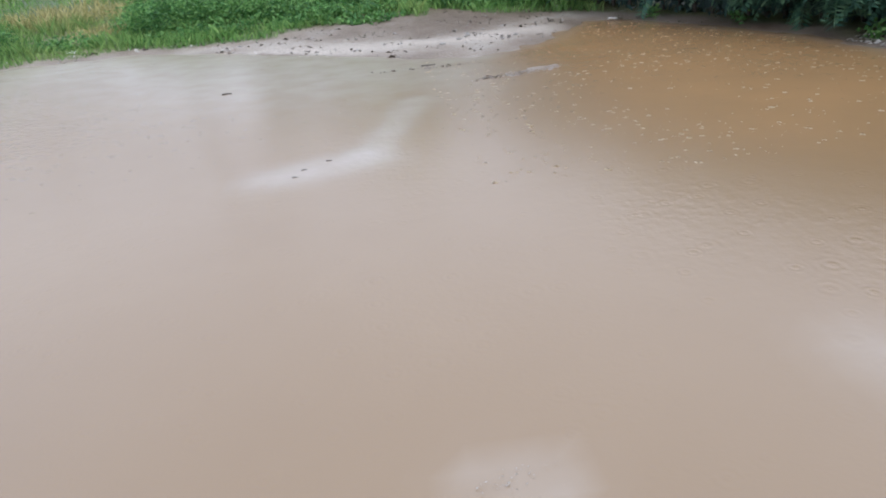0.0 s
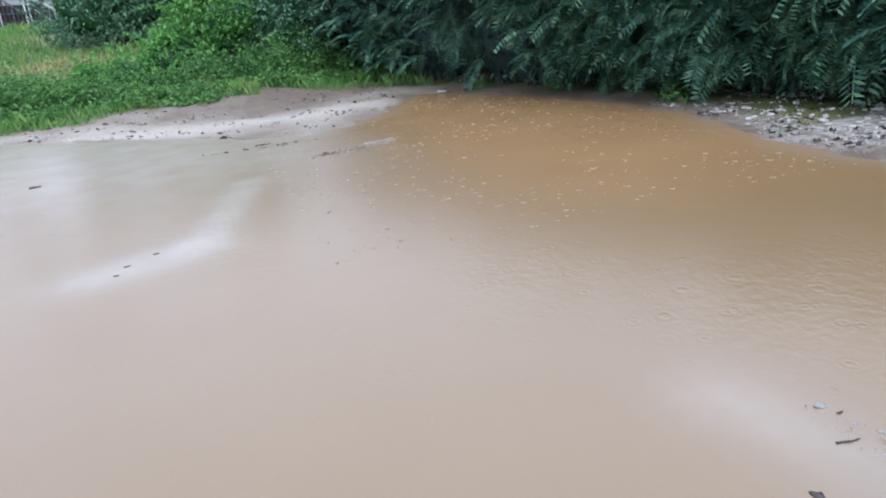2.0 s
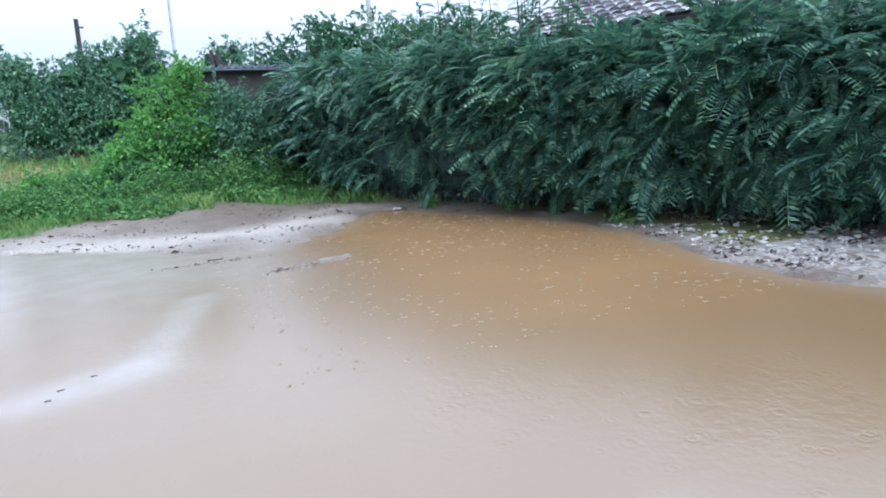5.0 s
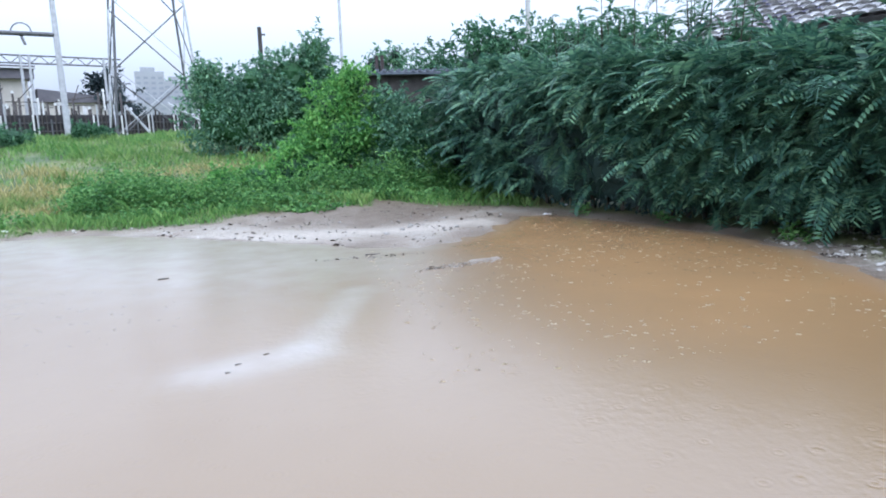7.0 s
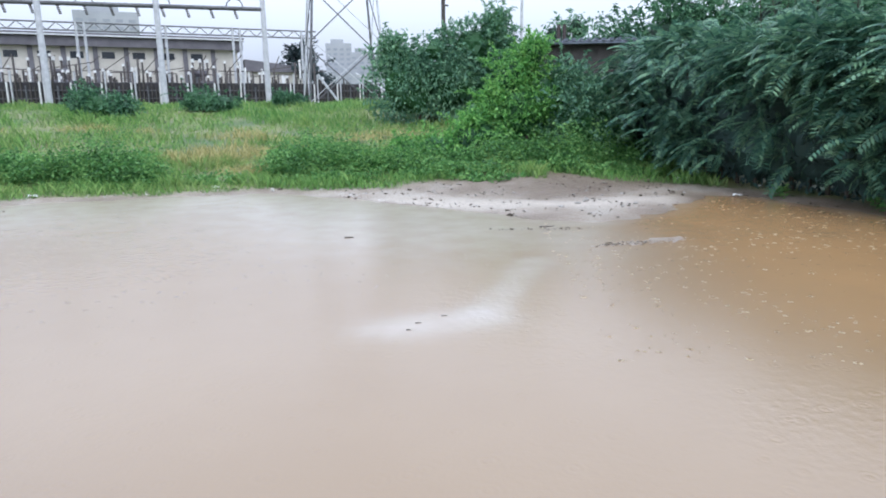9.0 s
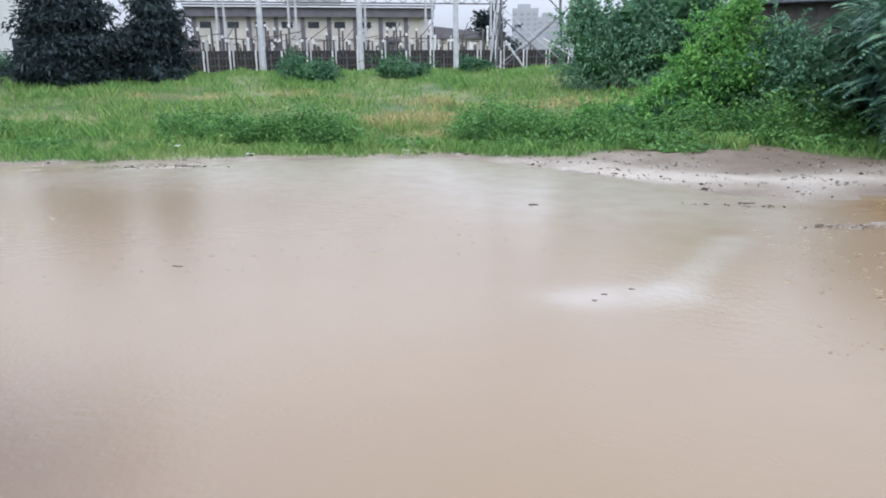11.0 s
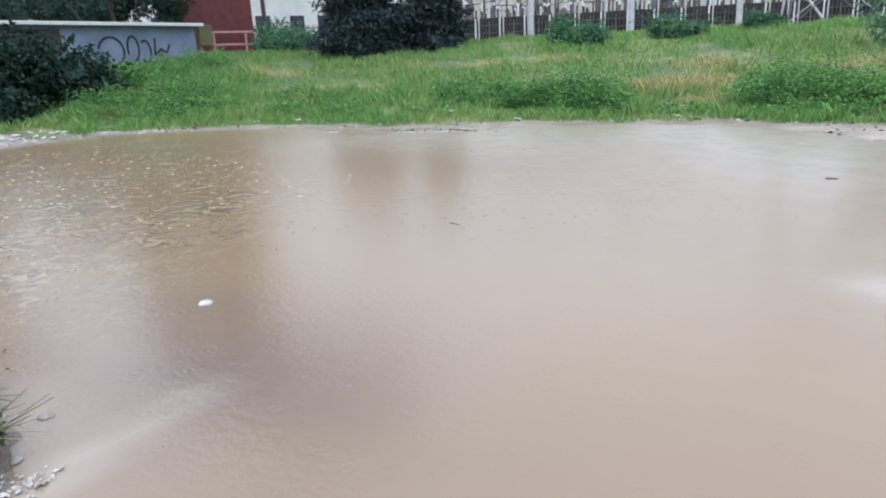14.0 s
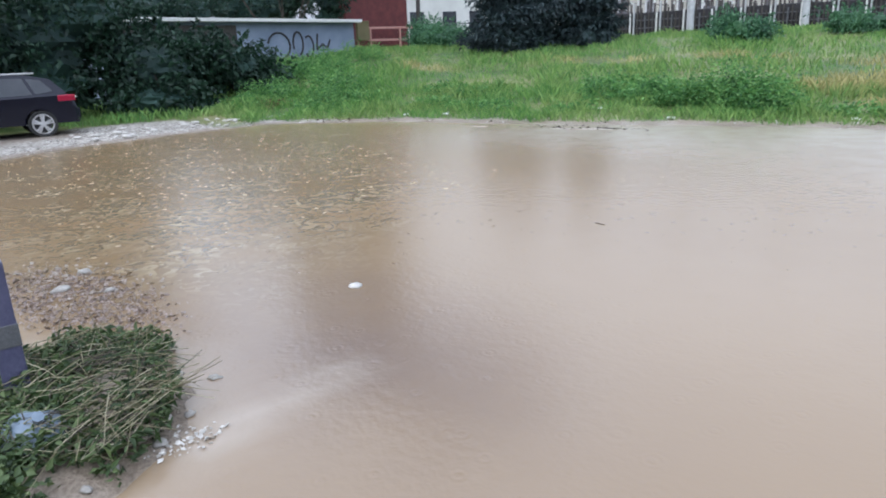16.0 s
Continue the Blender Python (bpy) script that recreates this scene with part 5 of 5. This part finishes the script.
CAR_X, CAR_Y = -20.9, 2.2
car = thing("parked_car", (CAR_X, CAR_Y - 1.35, ground_z(CAR_X, CAR_Y)), "dark blue hatchback parked at the puddle's edge", "car")
low_line = [(2.2, 0.32)] + arch(1.36, 0.37) + arch(-1.3, 0.37) + [(-2.05, 0.3)]
upper = [(-2.12, 0.55), (-2.05, 0.78), (-1.2, 0.98), (1.9, 1.06), (2.12, 1.0), (2.2, 0.7), (2.22, 0.5)]
profile = low_line + upper
# local y runs along the car: +y is its tail
def ring_at(side, pull, drop=0.0):
    return [(side, a * pull, b - (drop if b > 0.9 else 0)) for a, b in profile]
lofted([ring_at(-0.9, 0.97, 0.05), ring_at(-0.86, 1.0), ring_at(0.0, 1.02), ring_at(0.86, 1.0), ring_at(0.9, 0.97, 0.05)], CAR_PAINT, car, "body")
cabin = [(-1.15, 0.97), (-0.35, 1.45), (0.35, 1.57), (1.2, 1.53), (1.7, 1.42), (2.02, 1.06)]
def cabin_ring(side, lift):
    return [(side, a, 0.97 + (b - 0.97) * lift) for a, b in cabin]
bm_side = [[(s * (0.84 - 0.22 * (b - 0.97) / 0.6), a, b) for a, b in cabin] for s in (-1, -0.6, 0.6, 1)]
lofted(bm_side, CAR_PAINT, car, "cabin")
for s in (-1, 1):
    for pts in ([(-0.85, 1.02), (-0.3, 1.38), (0.3, 1.48), (0.3, 1.03)], [(0.38, 1.03), (0.38, 1.48), (1.1, 1.46), (1.25, 1.05)], [(1.33, 1.06), (1.18, 1.45), (1.5, 1.4), (1.72, 1.12)]):
        bm = bmesh.new()
        vs = [bm.verts.new((s * (0.848 - 0.22 * (b - 0.97) / 0.6), a, b)) for a, b in pts]
        f = bm.faces.new(vs)
        ex = bmesh.ops.extrude_face_region(bm, geom=[f])["geom"]
        bmesh.ops.translate(bm, vec=(-s * 0.03, 0, 0), verts=[g for g in ex if isinstance(g, bmesh.types.BMVert)])
        part("window", bm, GLASS, car)
    part("roof_rail", rod((s * 0.6, -0.3, 1.56), (s * 0.6, 1.4, 1.57), 0.022, sides=6), ALLOY, car)
    part("tail_light", box(s * 0.9 - 0.1, 1.78, 0.86, s * 0.9 + 0.012, 2.19, 1.02, 0.03), RED_LENS, car)
    for wy in (1.36, -1.3):
        wheel = part("wheel", rod((s * 0.72, wy, 0.33), (s * 0.8, wy, 0.33), 0.2, sides=20), DARK_STEEL, car)
        bm = bmesh.new()
        outer = [(0.33 * math.cos(a), 0.33 * math.sin(a)) for a in np.linspace(0, 2 * math.pi, 29)[:-1]]
        loops = []
        for xx, rr in ((0.68, 0.8), (0.68, 1.0), (0.9, 1.0), (0.92, 0.94), (0.9, 0.74), (0.84, 0.72)):
            loops.append([bm.verts.new((s * xx, wy + a * rr, 0.33 + b * rr)) for a, b in outer])
        for a, b in zip(loops, loops[1:]):
            for i in range(28):
                bm.faces.new((a[i], a[(i + 1) % 28], b[(i + 1) % 28], b[i]))
        part("tyre", bm, RUBBER, wheel)
        bm = bmesh.new()
        for i in range(5):
            a = i * 2 * math.pi / 5 + 0.3
            for da in (-0.16, 0.16):
                add_rod(bm, (s * 0.9, wy, 0.33), (s * 0.9, wy + 0.235 * math.cos(a + da), 0.33 + 0.235 * math.sin(a + da)), 0.03, 0.026, 6)
        for i in range(24):
            a, b = i * math.pi / 12, (i + 1) * math.pi / 12
            add_rod(bm, (s * 0.9, wy + 0.236 * math.cos(a), 0.33 + 0.236 * math.sin(a)), (s * 0.9, wy + 0.236 * math.cos(b), 0.33 + 0.236 * math.sin(b)), 0.02, sides=5)
        add_rod(bm, (s * 0.86, wy, 0.33), (s * 0.925, wy, 0.33), 0.06, sides=10)
        part("rim", bm, ALLOY, wheel)
part("bumper", box(-0.82, 2.1, 0.42, 0.82, 2.27, 0.68, 0.04), CAR_PAINT, car)
part("number_plate", box(-0.26, 2.235, 0.8, 0.26, 2.25, 0.91, 0.005), WHITE_PAINT, car, "plain white number plate")
part("tail_trim", box(0.5, 2.1, 0.93, 0.8, 2.235, 0.99, 0.01), WHITE_PAINT, car)

# ---- small things along the shore and in the water ----
GRAVEL_CHIP = surface("pale_gravel", (0.37, 0.35, 0.32), (0.68, 0.65, 0.61), 0.6, 9, 60)


def pebble(px, py, r, material, name="stone", label="pale stone lying in the shallow water", category="stone", group="stones along the puddle", flat=0.55, sink=0.3):
    bm = bmesh.new()
    made = bmesh.ops.create_icosphere(bm, subdivisions=2, radius=1.0)["verts"]
    off = Vector((px * 3.1, py * 2.7, r * 40))
    for v in made:
        v.co *= 1 + 0.5 * noise.noise(v.co * 1.3 + off) + 0.25 * noise.noise(v.co * 3.3 + off)
        v.co = Vector((v.co.x * r * 1.3, v.co.y * r, v.co.z * r * flat))
    ob = part(name, bm, material, smooth=True)
    ob.location = (px, py, max(ground_z(px, py), -0.005) + r * flat * (1 - sink) - 0.004)
    ob.rotation_euler = (0, 0, px * 7 + py * 3)
    return tagged(ob, label, category, group)


pebble(-4.62, 2.25, 0.05, GRAVEL_CHIP, label="white flat stone standing out of the water", flat=0.3)
for px, py, r in ((-3.5, 0.62, 0.025), (-3.3, 0.42, 0.035), (-3.38, 0.33, 0.03), (-3.2, 0.2, 0.028), (-3.5, 0.5, 0.035), (-3.12, 0.08, 0.024), (-3.82, 0.86, 0.03), (-4.0, 0.72, 0.025), (-6.2, 0.45, 0.055), (-6.6, 0.7, 0.05), (-5.9, 0.75, 0.04),
                  (2.4, 1.75, 0.02), (2.42, 1.6, 0.012), (2.46, 1.52, 0.014), (2.35, 1.42, 0.011), (2.44, 1.35, 0.012), (2.3, 1.25, 0.013), (2.5, 1.44, 0.01)):
    pebble(px, py, r, STONE)
for i in range(70):
    k, w = rng.random(), rng.normal() * 0.5
    px, py = 6.5 + k * 1.9 + w * 0.4, 7.6 - k * 2.8 + w
    if shore_distance(np.array([px]), np.array([py]))[0] > 0.15:
        pebble(px, py, 0.02 + 0.035 * rng.random() ** 2, GRAVEL_CHIP, label="grey rubble stone on the gravel bank", group="rubble on the gravel bank")
for i in range(60):
    k = rng.random()
    px, py = -18.3 - 1.6 * k + rng.normal() * 0.5, 2.6 + k * 5.2 + rng.normal() * 0.6
    if shore_distance(np.array([px]), np.array([py]))[0] > 0.1:
        pebble(px, py, 0.04 + 0.06 * rng.random() ** 2, GRAVEL_CHIP, label="pale rubble stone on the bank", group="rubble by the car")
for i in range(26):
    px, py = 2.2 + rng.normal() * 0.9, 11.6 + rng.normal() * 0.8
    if shore_distance(np.array([px]), np.array([py]))[0] > 0.05:
        pebble(px, py, 0.012 + 0.03 * rng.random() ** 2, STONE, label="small stone on the sandy spit", group="stones on the sandy spit")

def litter(px, py, w, h, label, material=LITTER):
    bm = bmesh.new()
    n = 5
    grid = [[bm.verts.new(((i / n - 0.5) * w, (j / n - 0.5) * w * 0.7, h * (0.4 + 0.6 * noise.noise(Vector((i * 0.7 + px, j * 0.7 + py, 0)))))) for i in range(n + 1)] for j in range(n + 1)]
    for j in range(n):
        for i in range(n):
            bm.faces.new((grid[j][i], grid[j][i + 1], grid[j + 1][i + 1], grid[j + 1][i]))
    ob = part("litter", bm, material, smooth=True)
    sol = ob.modifiers.new("thickness", "SOLIDIFY")
    sol.thickness = 0.006
    ob.location = (px, py, max(ground_z(px, py), 0) + 0.02)
    ob.rotation_euler = (0, 0, px + py)
    return tagged(ob, label, "litter", "litter along the shore")


for px, py, w in ((4.83, 13.2, 0.16), (4.36, 15.3, 0.3), (-11.6, 13.6, 0.28), (-12.6, 12.7, 0.2), (-15.9, 10.5, 0.18), (-14.9, 11.1, 0.22), (-9.3, 13.2, 0.18), (-3.7, 15.4, 0.2), (-19.6, 9.4, 0.16), (-6.0, 14.6, 0.16), (1.9, 16.2, 0.18), (5.6, 14.2, 0.15)):
    litter(px, py, w, 0.08, "crumpled scrap of white litter on the bank")

def drift_stick(px, py, length, angle, r=0.014, label="dark wet stick floating in the puddle"):
    bm = bmesh.new()
    p = Vector((-length / 2, 0, 0))
    for i in range(4):
        q = Vector((-length / 2 + length * (i + 1) / 4, 0.04 * length * math.sin(i * 2.1 + px), 0.004 * ((i % 2) - 0.5)))
        add_rod(bm, p, q, r * (1 - 0.15 * i), r * (0.85 - 0.15 * i), 6)
        p = q
    ob = part("drift_stick", bm, TIMBER)
    ob.location = (px, py, max(ground_z(px, py), 0.0) + r * 0.5)
    ob.rotation_euler = (0, 0, angle)
    return tagged(ob, label, "stick", "sticks in the puddle")


for px, py, length, angle in ((1.6, 8.56, 0.24, 0.25), (-4.5, 5.0, 0.11, 0.0), (-1.88, 9.04, 0.13, 0.3), (2.3, 1.53, 0.1, -0.2), (2.43, 1.68, 0.03, 0), (-7.8, 4.07, 0.16, 0.1), (-0.56, 5.3, 0.05, 0.3), (-0.36, 5.5, 0.05, 0.2), (-0.62, 5.12, 0.04, 0.0),
                              (-9.6, 11.4, 0.5, 0.2), (-10.6, 11.0, 0.4, -0.3), (0.9, 9.9, 0.22, 0.2)):
    drift_stick(px, py, length, angle, 0.006 if length < 0.12 else 0.012)
pebble(-0.64, 3.23, 0.035, TIMBER, name="sodden_leaf", label="sodden dark leaf drifting just under the surface", category="leaf", group="", flat=0.12, sink=0.5)
for px, py in ((1.96, 1.36), (2.0, 1.28), (1.92, 1.33)):
    pebble(px, py, 0.02, BROWN_GLAZE, label="dark clod at the waterline", category="clod", group="clods at the waterline")

# leaf litter, twigs and chips washed up along the waterline
def wrack(name, count, region, material, size, label):
    x0, x1, y0, y1, reach = region
    px, py = rng.uniform(x0, x1, count * 6), rng.uniform(y0, y1, count * 6)
    d = shore_distance(px, py)
    ok = (d > 0.03) & (d < reach) & (wobble(px, py, 2.3) + 0.4 * rng.normal(size=len(px)) > 0.45)
    px, py = px[ok][:count], py[ok][:count]
    p = np.stack([px, py, height(px, py) + 0.012], 1)
    n = len(p)
    ob = leaves(name, p, rng.normal(size=(n, 3)) * [1, 0.6, 0.12], size * (0.4 + 1.2 * rng.random(n) ** 2), 0.45, material)
    return tagged(ob, label, "debris", kind="stuff")


wrack("shore_litter", 700, (-19, 6.5, 7, 17, 1.3), BARK, 0.09, "dark washed-up leaves and twigs along the waterline")
wrack("spit_litter", 420, (-3, 6, 9.5, 15.5, 3.0), BARK, 0.05, "dark twigs and clods strewn over the sandy spit")
wrack("pale_chips", 350, (-3, 6, 9.5, 15.5, 2.2), STONE, 0.07, "pale chips scattered over the sandy spit")
wrack("gravel_chips", 2600, (5.5, 9.5, 2, 9, 2.5), GRAVEL_CHIP, 0.06, "pale gravel chips on the bank below the hedge")
wrack("gravel_litter", 700, (5.5, 9.5, 2, 9, 2.5), BARK, 0.09, "dark litter between the gravel below the hedge")
wrack("far_shore_chips", 1100, (-16, -2, 9, 15, 0.7), GRAVEL_CHIP, 0.08, "pale chips and dried silt along the far waterline")
wrack("bank_chips", 1500, (-21, -15, 0, 9, 1.6), GRAVEL_CHIP, 0.08, "pale rubble chips on the bank by the car")

# gravel and silt that just break the surface where the puddle is shallow
def shoal(name, cx, cy, rx, ry, turn, count, size, material, label):
    r, a = np.sqrt(rng.random(count)) * (0.6 + 0.5 * rng.random(count)), rng.random(count) * 6.283
    u, v = rx * r * np.cos(a), ry * r * np.sin(a)
    p = np.stack([cx + u * np.cos(turn) - v * np.sin(turn), cy + u * np.sin(turn) + v * np.cos(turn), 0.004 + 0.008 * rng.random(count)], 1)
    ob = leaves(name, p, rng.normal(size=(count, 3)) * [1, 1, 0.08], size * (0.4 + 1.2 * rng.random(count) ** 2), 0.6, material, fold=0.06)
    return tagged(ob, label, "gravel", kind="stuff")


SILT = surface("pale_silt", (0.24, 0.2, 0.16), (0.4, 0.35, 0.3), 0.5, 9, 60)
PINK_GRIT = surface("reddish_grit", (0.14, 0.1, 0.085), (0.34, 0.27, 0.235), 0.5, 9, 60)
shoal("shallow_gravel", -5.9, 0.5, 1.3, 0.5, 0.25, 4200, 0.026, PINK_GRIT, "reddish grit breaking the shallow water by the weeds")
shoal("shallow_gravel", -6.3, 0.6, 1.0, 0.5, 0.25, 260, 0.045, SILT, "pale chips breaking the shallow water by the weeds")
shoal("shallow_gravel", -3.32, 0.4, 0.16, 0.34, -0.3, 260, 0.028, GRAVEL_CHIP, "pale chips along the tussock's foot")
shoal("silt_bar", 2.0, 8.68, 0.75, 0.16, 0.35, 420, 0.035, SILT, "pale grit of a narrow silt bar")
shoal("silt_bar", 0.9, 9.7, 0.9, 0.1, 0.1, 90, 0.035, BARK, "dark litter of a narrow silt bar")
shoal("silt_bar", 2.38, 1.5, 0.08, 0.32, 0.2, 110, 0.01, SILT, "pale grit of a narrow silt bar")
shoal("foam_patch", 0.45, 1.55, 0.16, 0.05, 0.3, 45, 0.009, SILT, "patch of pale scum on the water")
shoal("foam_patch", -10.2, 11.3, 1.8, 0.5, 0.4, 130, 0.07, BARK, "dark scum drifting near the shore")

# crowns of small bubbles thrown up by the rain
def rain_splashes(count):
    verts, faces = [], []
    done = 0
    while done < count:
        if rng.random() < 0.75:
            px, py = rng.uniform(0.8, 6.6), rng.uniform(4.5, 13.5)
            if wobble(px, py, 0.8) + 0.5 * rng.normal() < -0.2:
                continue
        else:
            px, py = rng.uniform(-17, -7), rng.uniform(0.8, 6.5)
        if shore_distance(np.array([px]), np.array([py]))[0] > -0.25:
            continue
        r = 0.006 + 0.026 * rng.random() ** 2
        i0, k0 = len(verts), rng.random() * 6.28
        for i in range(8):
            a = k0 + i * 0.785
            q = r * (0.8 + 0.4 * rng.random())
            verts += [(px + q * math.cos(a), py + q * math.sin(a), 0.0015), (px + q * 0.45 * math.cos(a), py + q * 0.45 * math.sin(a), 0.004 + 0.1 * r)]
        for i in range(8):
            if rng.random() < 0.8:
                j = (i + 1) % 8
                faces.append((i0 + 2 * i, i0 + 2 * j, i0 + 2 * j + 1, i0 + 2 * i + 1))
        done += 1
    ob = soup("rain_splashes", verts, faces, FOAM)
    return tagged(ob, "pale broken rings splashed up by rain drops", "splashes", kind="stuff")


FOAM = surface("water_foam", (0.28, 0.2, 0.105), (0.4, 0.31, 0.18), 0.3, 8, 60, relief=0)
rain_splashes(1900)

# the tussock of flattened weeds and straw at the water's corner
PALE_STRAW = leaf_material("pale_straw", (0.12, 0.1, 0.05), (0.3, 0.27, 0.16), (0.55, 0.5, 0.36), 0.7)
TUSSOCK_LEAF = leaf_material("tussock_leaf", (0.022, 0.042, 0.015), (0.055, 0.095, 0.03), (0.14, 0.19, 0.07), 0.6)
tuss = thing("weed_tussock", (-4.0, 0.2, ground_z(-4.0, 0.2)), "tangled tussock of flattened weeds, straw and roots", "weeds")
bm = bmesh.new()
made = bmesh.ops.create_uvsphere(bm, u_segments=24, v_segments=12, radius=1.0)["verts"]
for v in made:
    v.co = Vector((v.co.x * 0.6, v.co.y * 0.38, v.co.z * 0.07)) * (1 + 0.55 * noise.noise(v.co * 2.2))
part("soil_mound", bm, EARTH, tuss, smooth=True)
n = 5000
a, r = rng.random(n) * 6.283, np.sqrt(rng.random(n))
r = r * (0.98 + 0.2 * np.sin(a * 3 + 1) + 0.12 * np.sin(a * 7))
p = np.stack([0.85 * r * np.cos(a), 0.55 * r * np.sin(a), 0.07 * (1 - r ** 2) + 0.11 * rng.random(n) ** 2], 1)
# a bare sandy hollow in the middle
p = p[np.hypot(p[:, 0] - 0.11, (p[:, 1] - 0.17) * 1.3) + 0.05 * rng.normal(size=n) > 0.17]
# the water has cut the tussock's edge off straight
p = p[(0.55) * (p[:, 1] - (0.48)) - (-0.58) * (p[:, 0] - (0.45)) < 0.02]
leaves("leaf_mass", p, rng.normal(size=(len(p), 3)) * [1, 1, 0.5], 0.03 + 0.05 * rng.random(len(p)), 0.36, TUSSOCK_LEAF, tuss)
def straw(name, n, length, r, material):
    bm = bmesh.new()
    for i in range(n):
        a, q = rng.random() * 6.283, rng.random() ** 0.5
        c = Vector((0.75 * q * math.cos(a), 0.5 * q * math.sin(a), 0.07 * (1 - q * q) + 0.02 + 0.08 * rng.random()))
        d = Vector((rng.normal(), rng.normal(), rng.normal() * 0.25)).normalized() * length * (0.4 + 0.8 * rng.random())
        mid = c + Vector((0, 0, 0.03))
        add_rod(bm, c - d / 2, mid, r, r, 4)
        add_rod(bm, mid, c + d / 2, r, r * 0.4, 4)
    return part(name, bm, material, tuss)
straw("straw", 170, 0.45, 0.0022, PALE_STRAW)
# a swathe of long pale stalks combed along the cut edge
bm = bmesh.new()
edge = Vector((0.55, -0.58, 0)).normalized()
for i in range(26):
    c = Vector((0.72, 0.19, 0.05)) * (1 - 0.45 * rng.random()) + edge * rng.normal() * 0.16 + Vector((0, 0, 0.05 + 0.05 * rng.random()))
    d = (edge + Vector((rng.normal() * 0.22, rng.normal() * 0.22, rng.normal() * 0.06))) * (0.2 + 0.22 * rng.random())
    add_rod(bm, c - d, c + Vector((0, 0, 0.02)), 0.0024, 0.0024, 4)
    add_rod(bm, c + Vector((0, 0, 0.02)), c + d, 0.0024, 0.001, 4)
tagged(part("combed_straw", bm, PALE_STRAW, tuss), "long pale stalks", kind="stuff")
straw("green_straw", 110, 0.34, 0.003, TUSSOCK_LEAF)
straw("dead_straw", 110, 0.3, 0.003, BARK)
for i in range(4):
    k = i * 0.5
    drift_stick(-3.75 - 0.25 * i, 0.25 + 0.1 * math.sin(i * 3), 0.6, 0.6 + k, 0.008, "pale dry stalk lying across the tussock")

wp = weed_patch(-21.2, 9.0, 0.5, 0.5, 0.3, 240, 0.09)
wp.data.materials[0] = DRY_STALK
wp["label"] = "clump of rust-brown withered weeds beside the grass"

for wx0, wy0 in ((-3.55, -0.3), (-4.3, -0.35), (-3.0, -0.3)):
    wp = weed_patch(wx0, wy0, 0.55, 0.25, 0.12, 2400, 0.05)
    wp.data.materials[0] = TUSSOCK_LEAF
    wp["label"] = "flattened dull green weeds round the tussock"
# a light blue plastic bag in the weeds and a blue post behind it
bag = thing("plastic_bag", (-3.62, -0.04, ground_z(-3.62, -0.04)), "crumpled light blue plastic bag lying in the weeds", "bag")
bm = bmesh.new()
for v in bmesh.ops.create_icosphere(bm, subdivisions=4, radius=1.0)["verts"]:
    k = 1 + 0.2 * noise.noise(v.co * 1.3) + 0.05 * noise.noise(v.co * 5.3)
    v.co = Vector((v.co.x * 0.17 * k, v.co.y * 0.13 * k, max(v.co.z, -0.6) * 0.09 * k + 0.045))
part("film", bm, BLUE_PLASTIC, bag, smooth=True)
part("knot", rod((0.06, 0.02, 0.11), (0.1, 0.03, 0.17), 0.012, 0.028, 7), BLUE_PLASTIC, bag)
bpost = thing("painted_post", (-4.2, -0.04, ground_z(-4.2, -0.04)), "dark blue-violet painted post standing in the weeds", "post")
part("post", box(-0.06, -0.06, -0.2, 0.06, 0.06, 0.75, 0.012), BLUE_POST, bpost)
part("band", box(-0.064, -0.064, 0.3, 0.064, 0.064, 0.42, 0.004), DARK_STEEL, bpost)

# a light blue tarpaulin thrown over a low heap beside the water
tarp = thing("tarpaulin", (2.45, 0.55, ground_z(2.45, 0.55)), "smooth light blue tarpaulin draped over a low heap", "tarpaulin")
bm = bmesh.new()
rows_of = []
for j in range(13):
    q = j / 12
    ring = []
    for i in range(36):
        a = i * math.pi / 18
        rad = 0.06 + 0.5 * q ** 0.8 + 0.03 * q * math.sin(a * 7 + 1) + 0.02 * math.sin(a * 3)
        ring.append(bm.verts.new((rad * math.cos(a), rad * math.sin(a), 0.92 * (1 - q) ** 0.85 - 0.02)))
    rows_of.append(ring)
bm.faces.new(rows_of[0])
for a, b in zip(rows_of, rows_of[1:]):
    for i in range(36):
        bm.faces.new((a[i], b[i], b[(i + 1) % 36], a[(i + 1) % 36]))
part("sheet", bm, surface("pale_blue_tarpaulin", (0.24, 0.38, 0.58), (0.36, 0.5, 0.7), 0.45, 4, 40, relief=0), tarp, smooth=True)
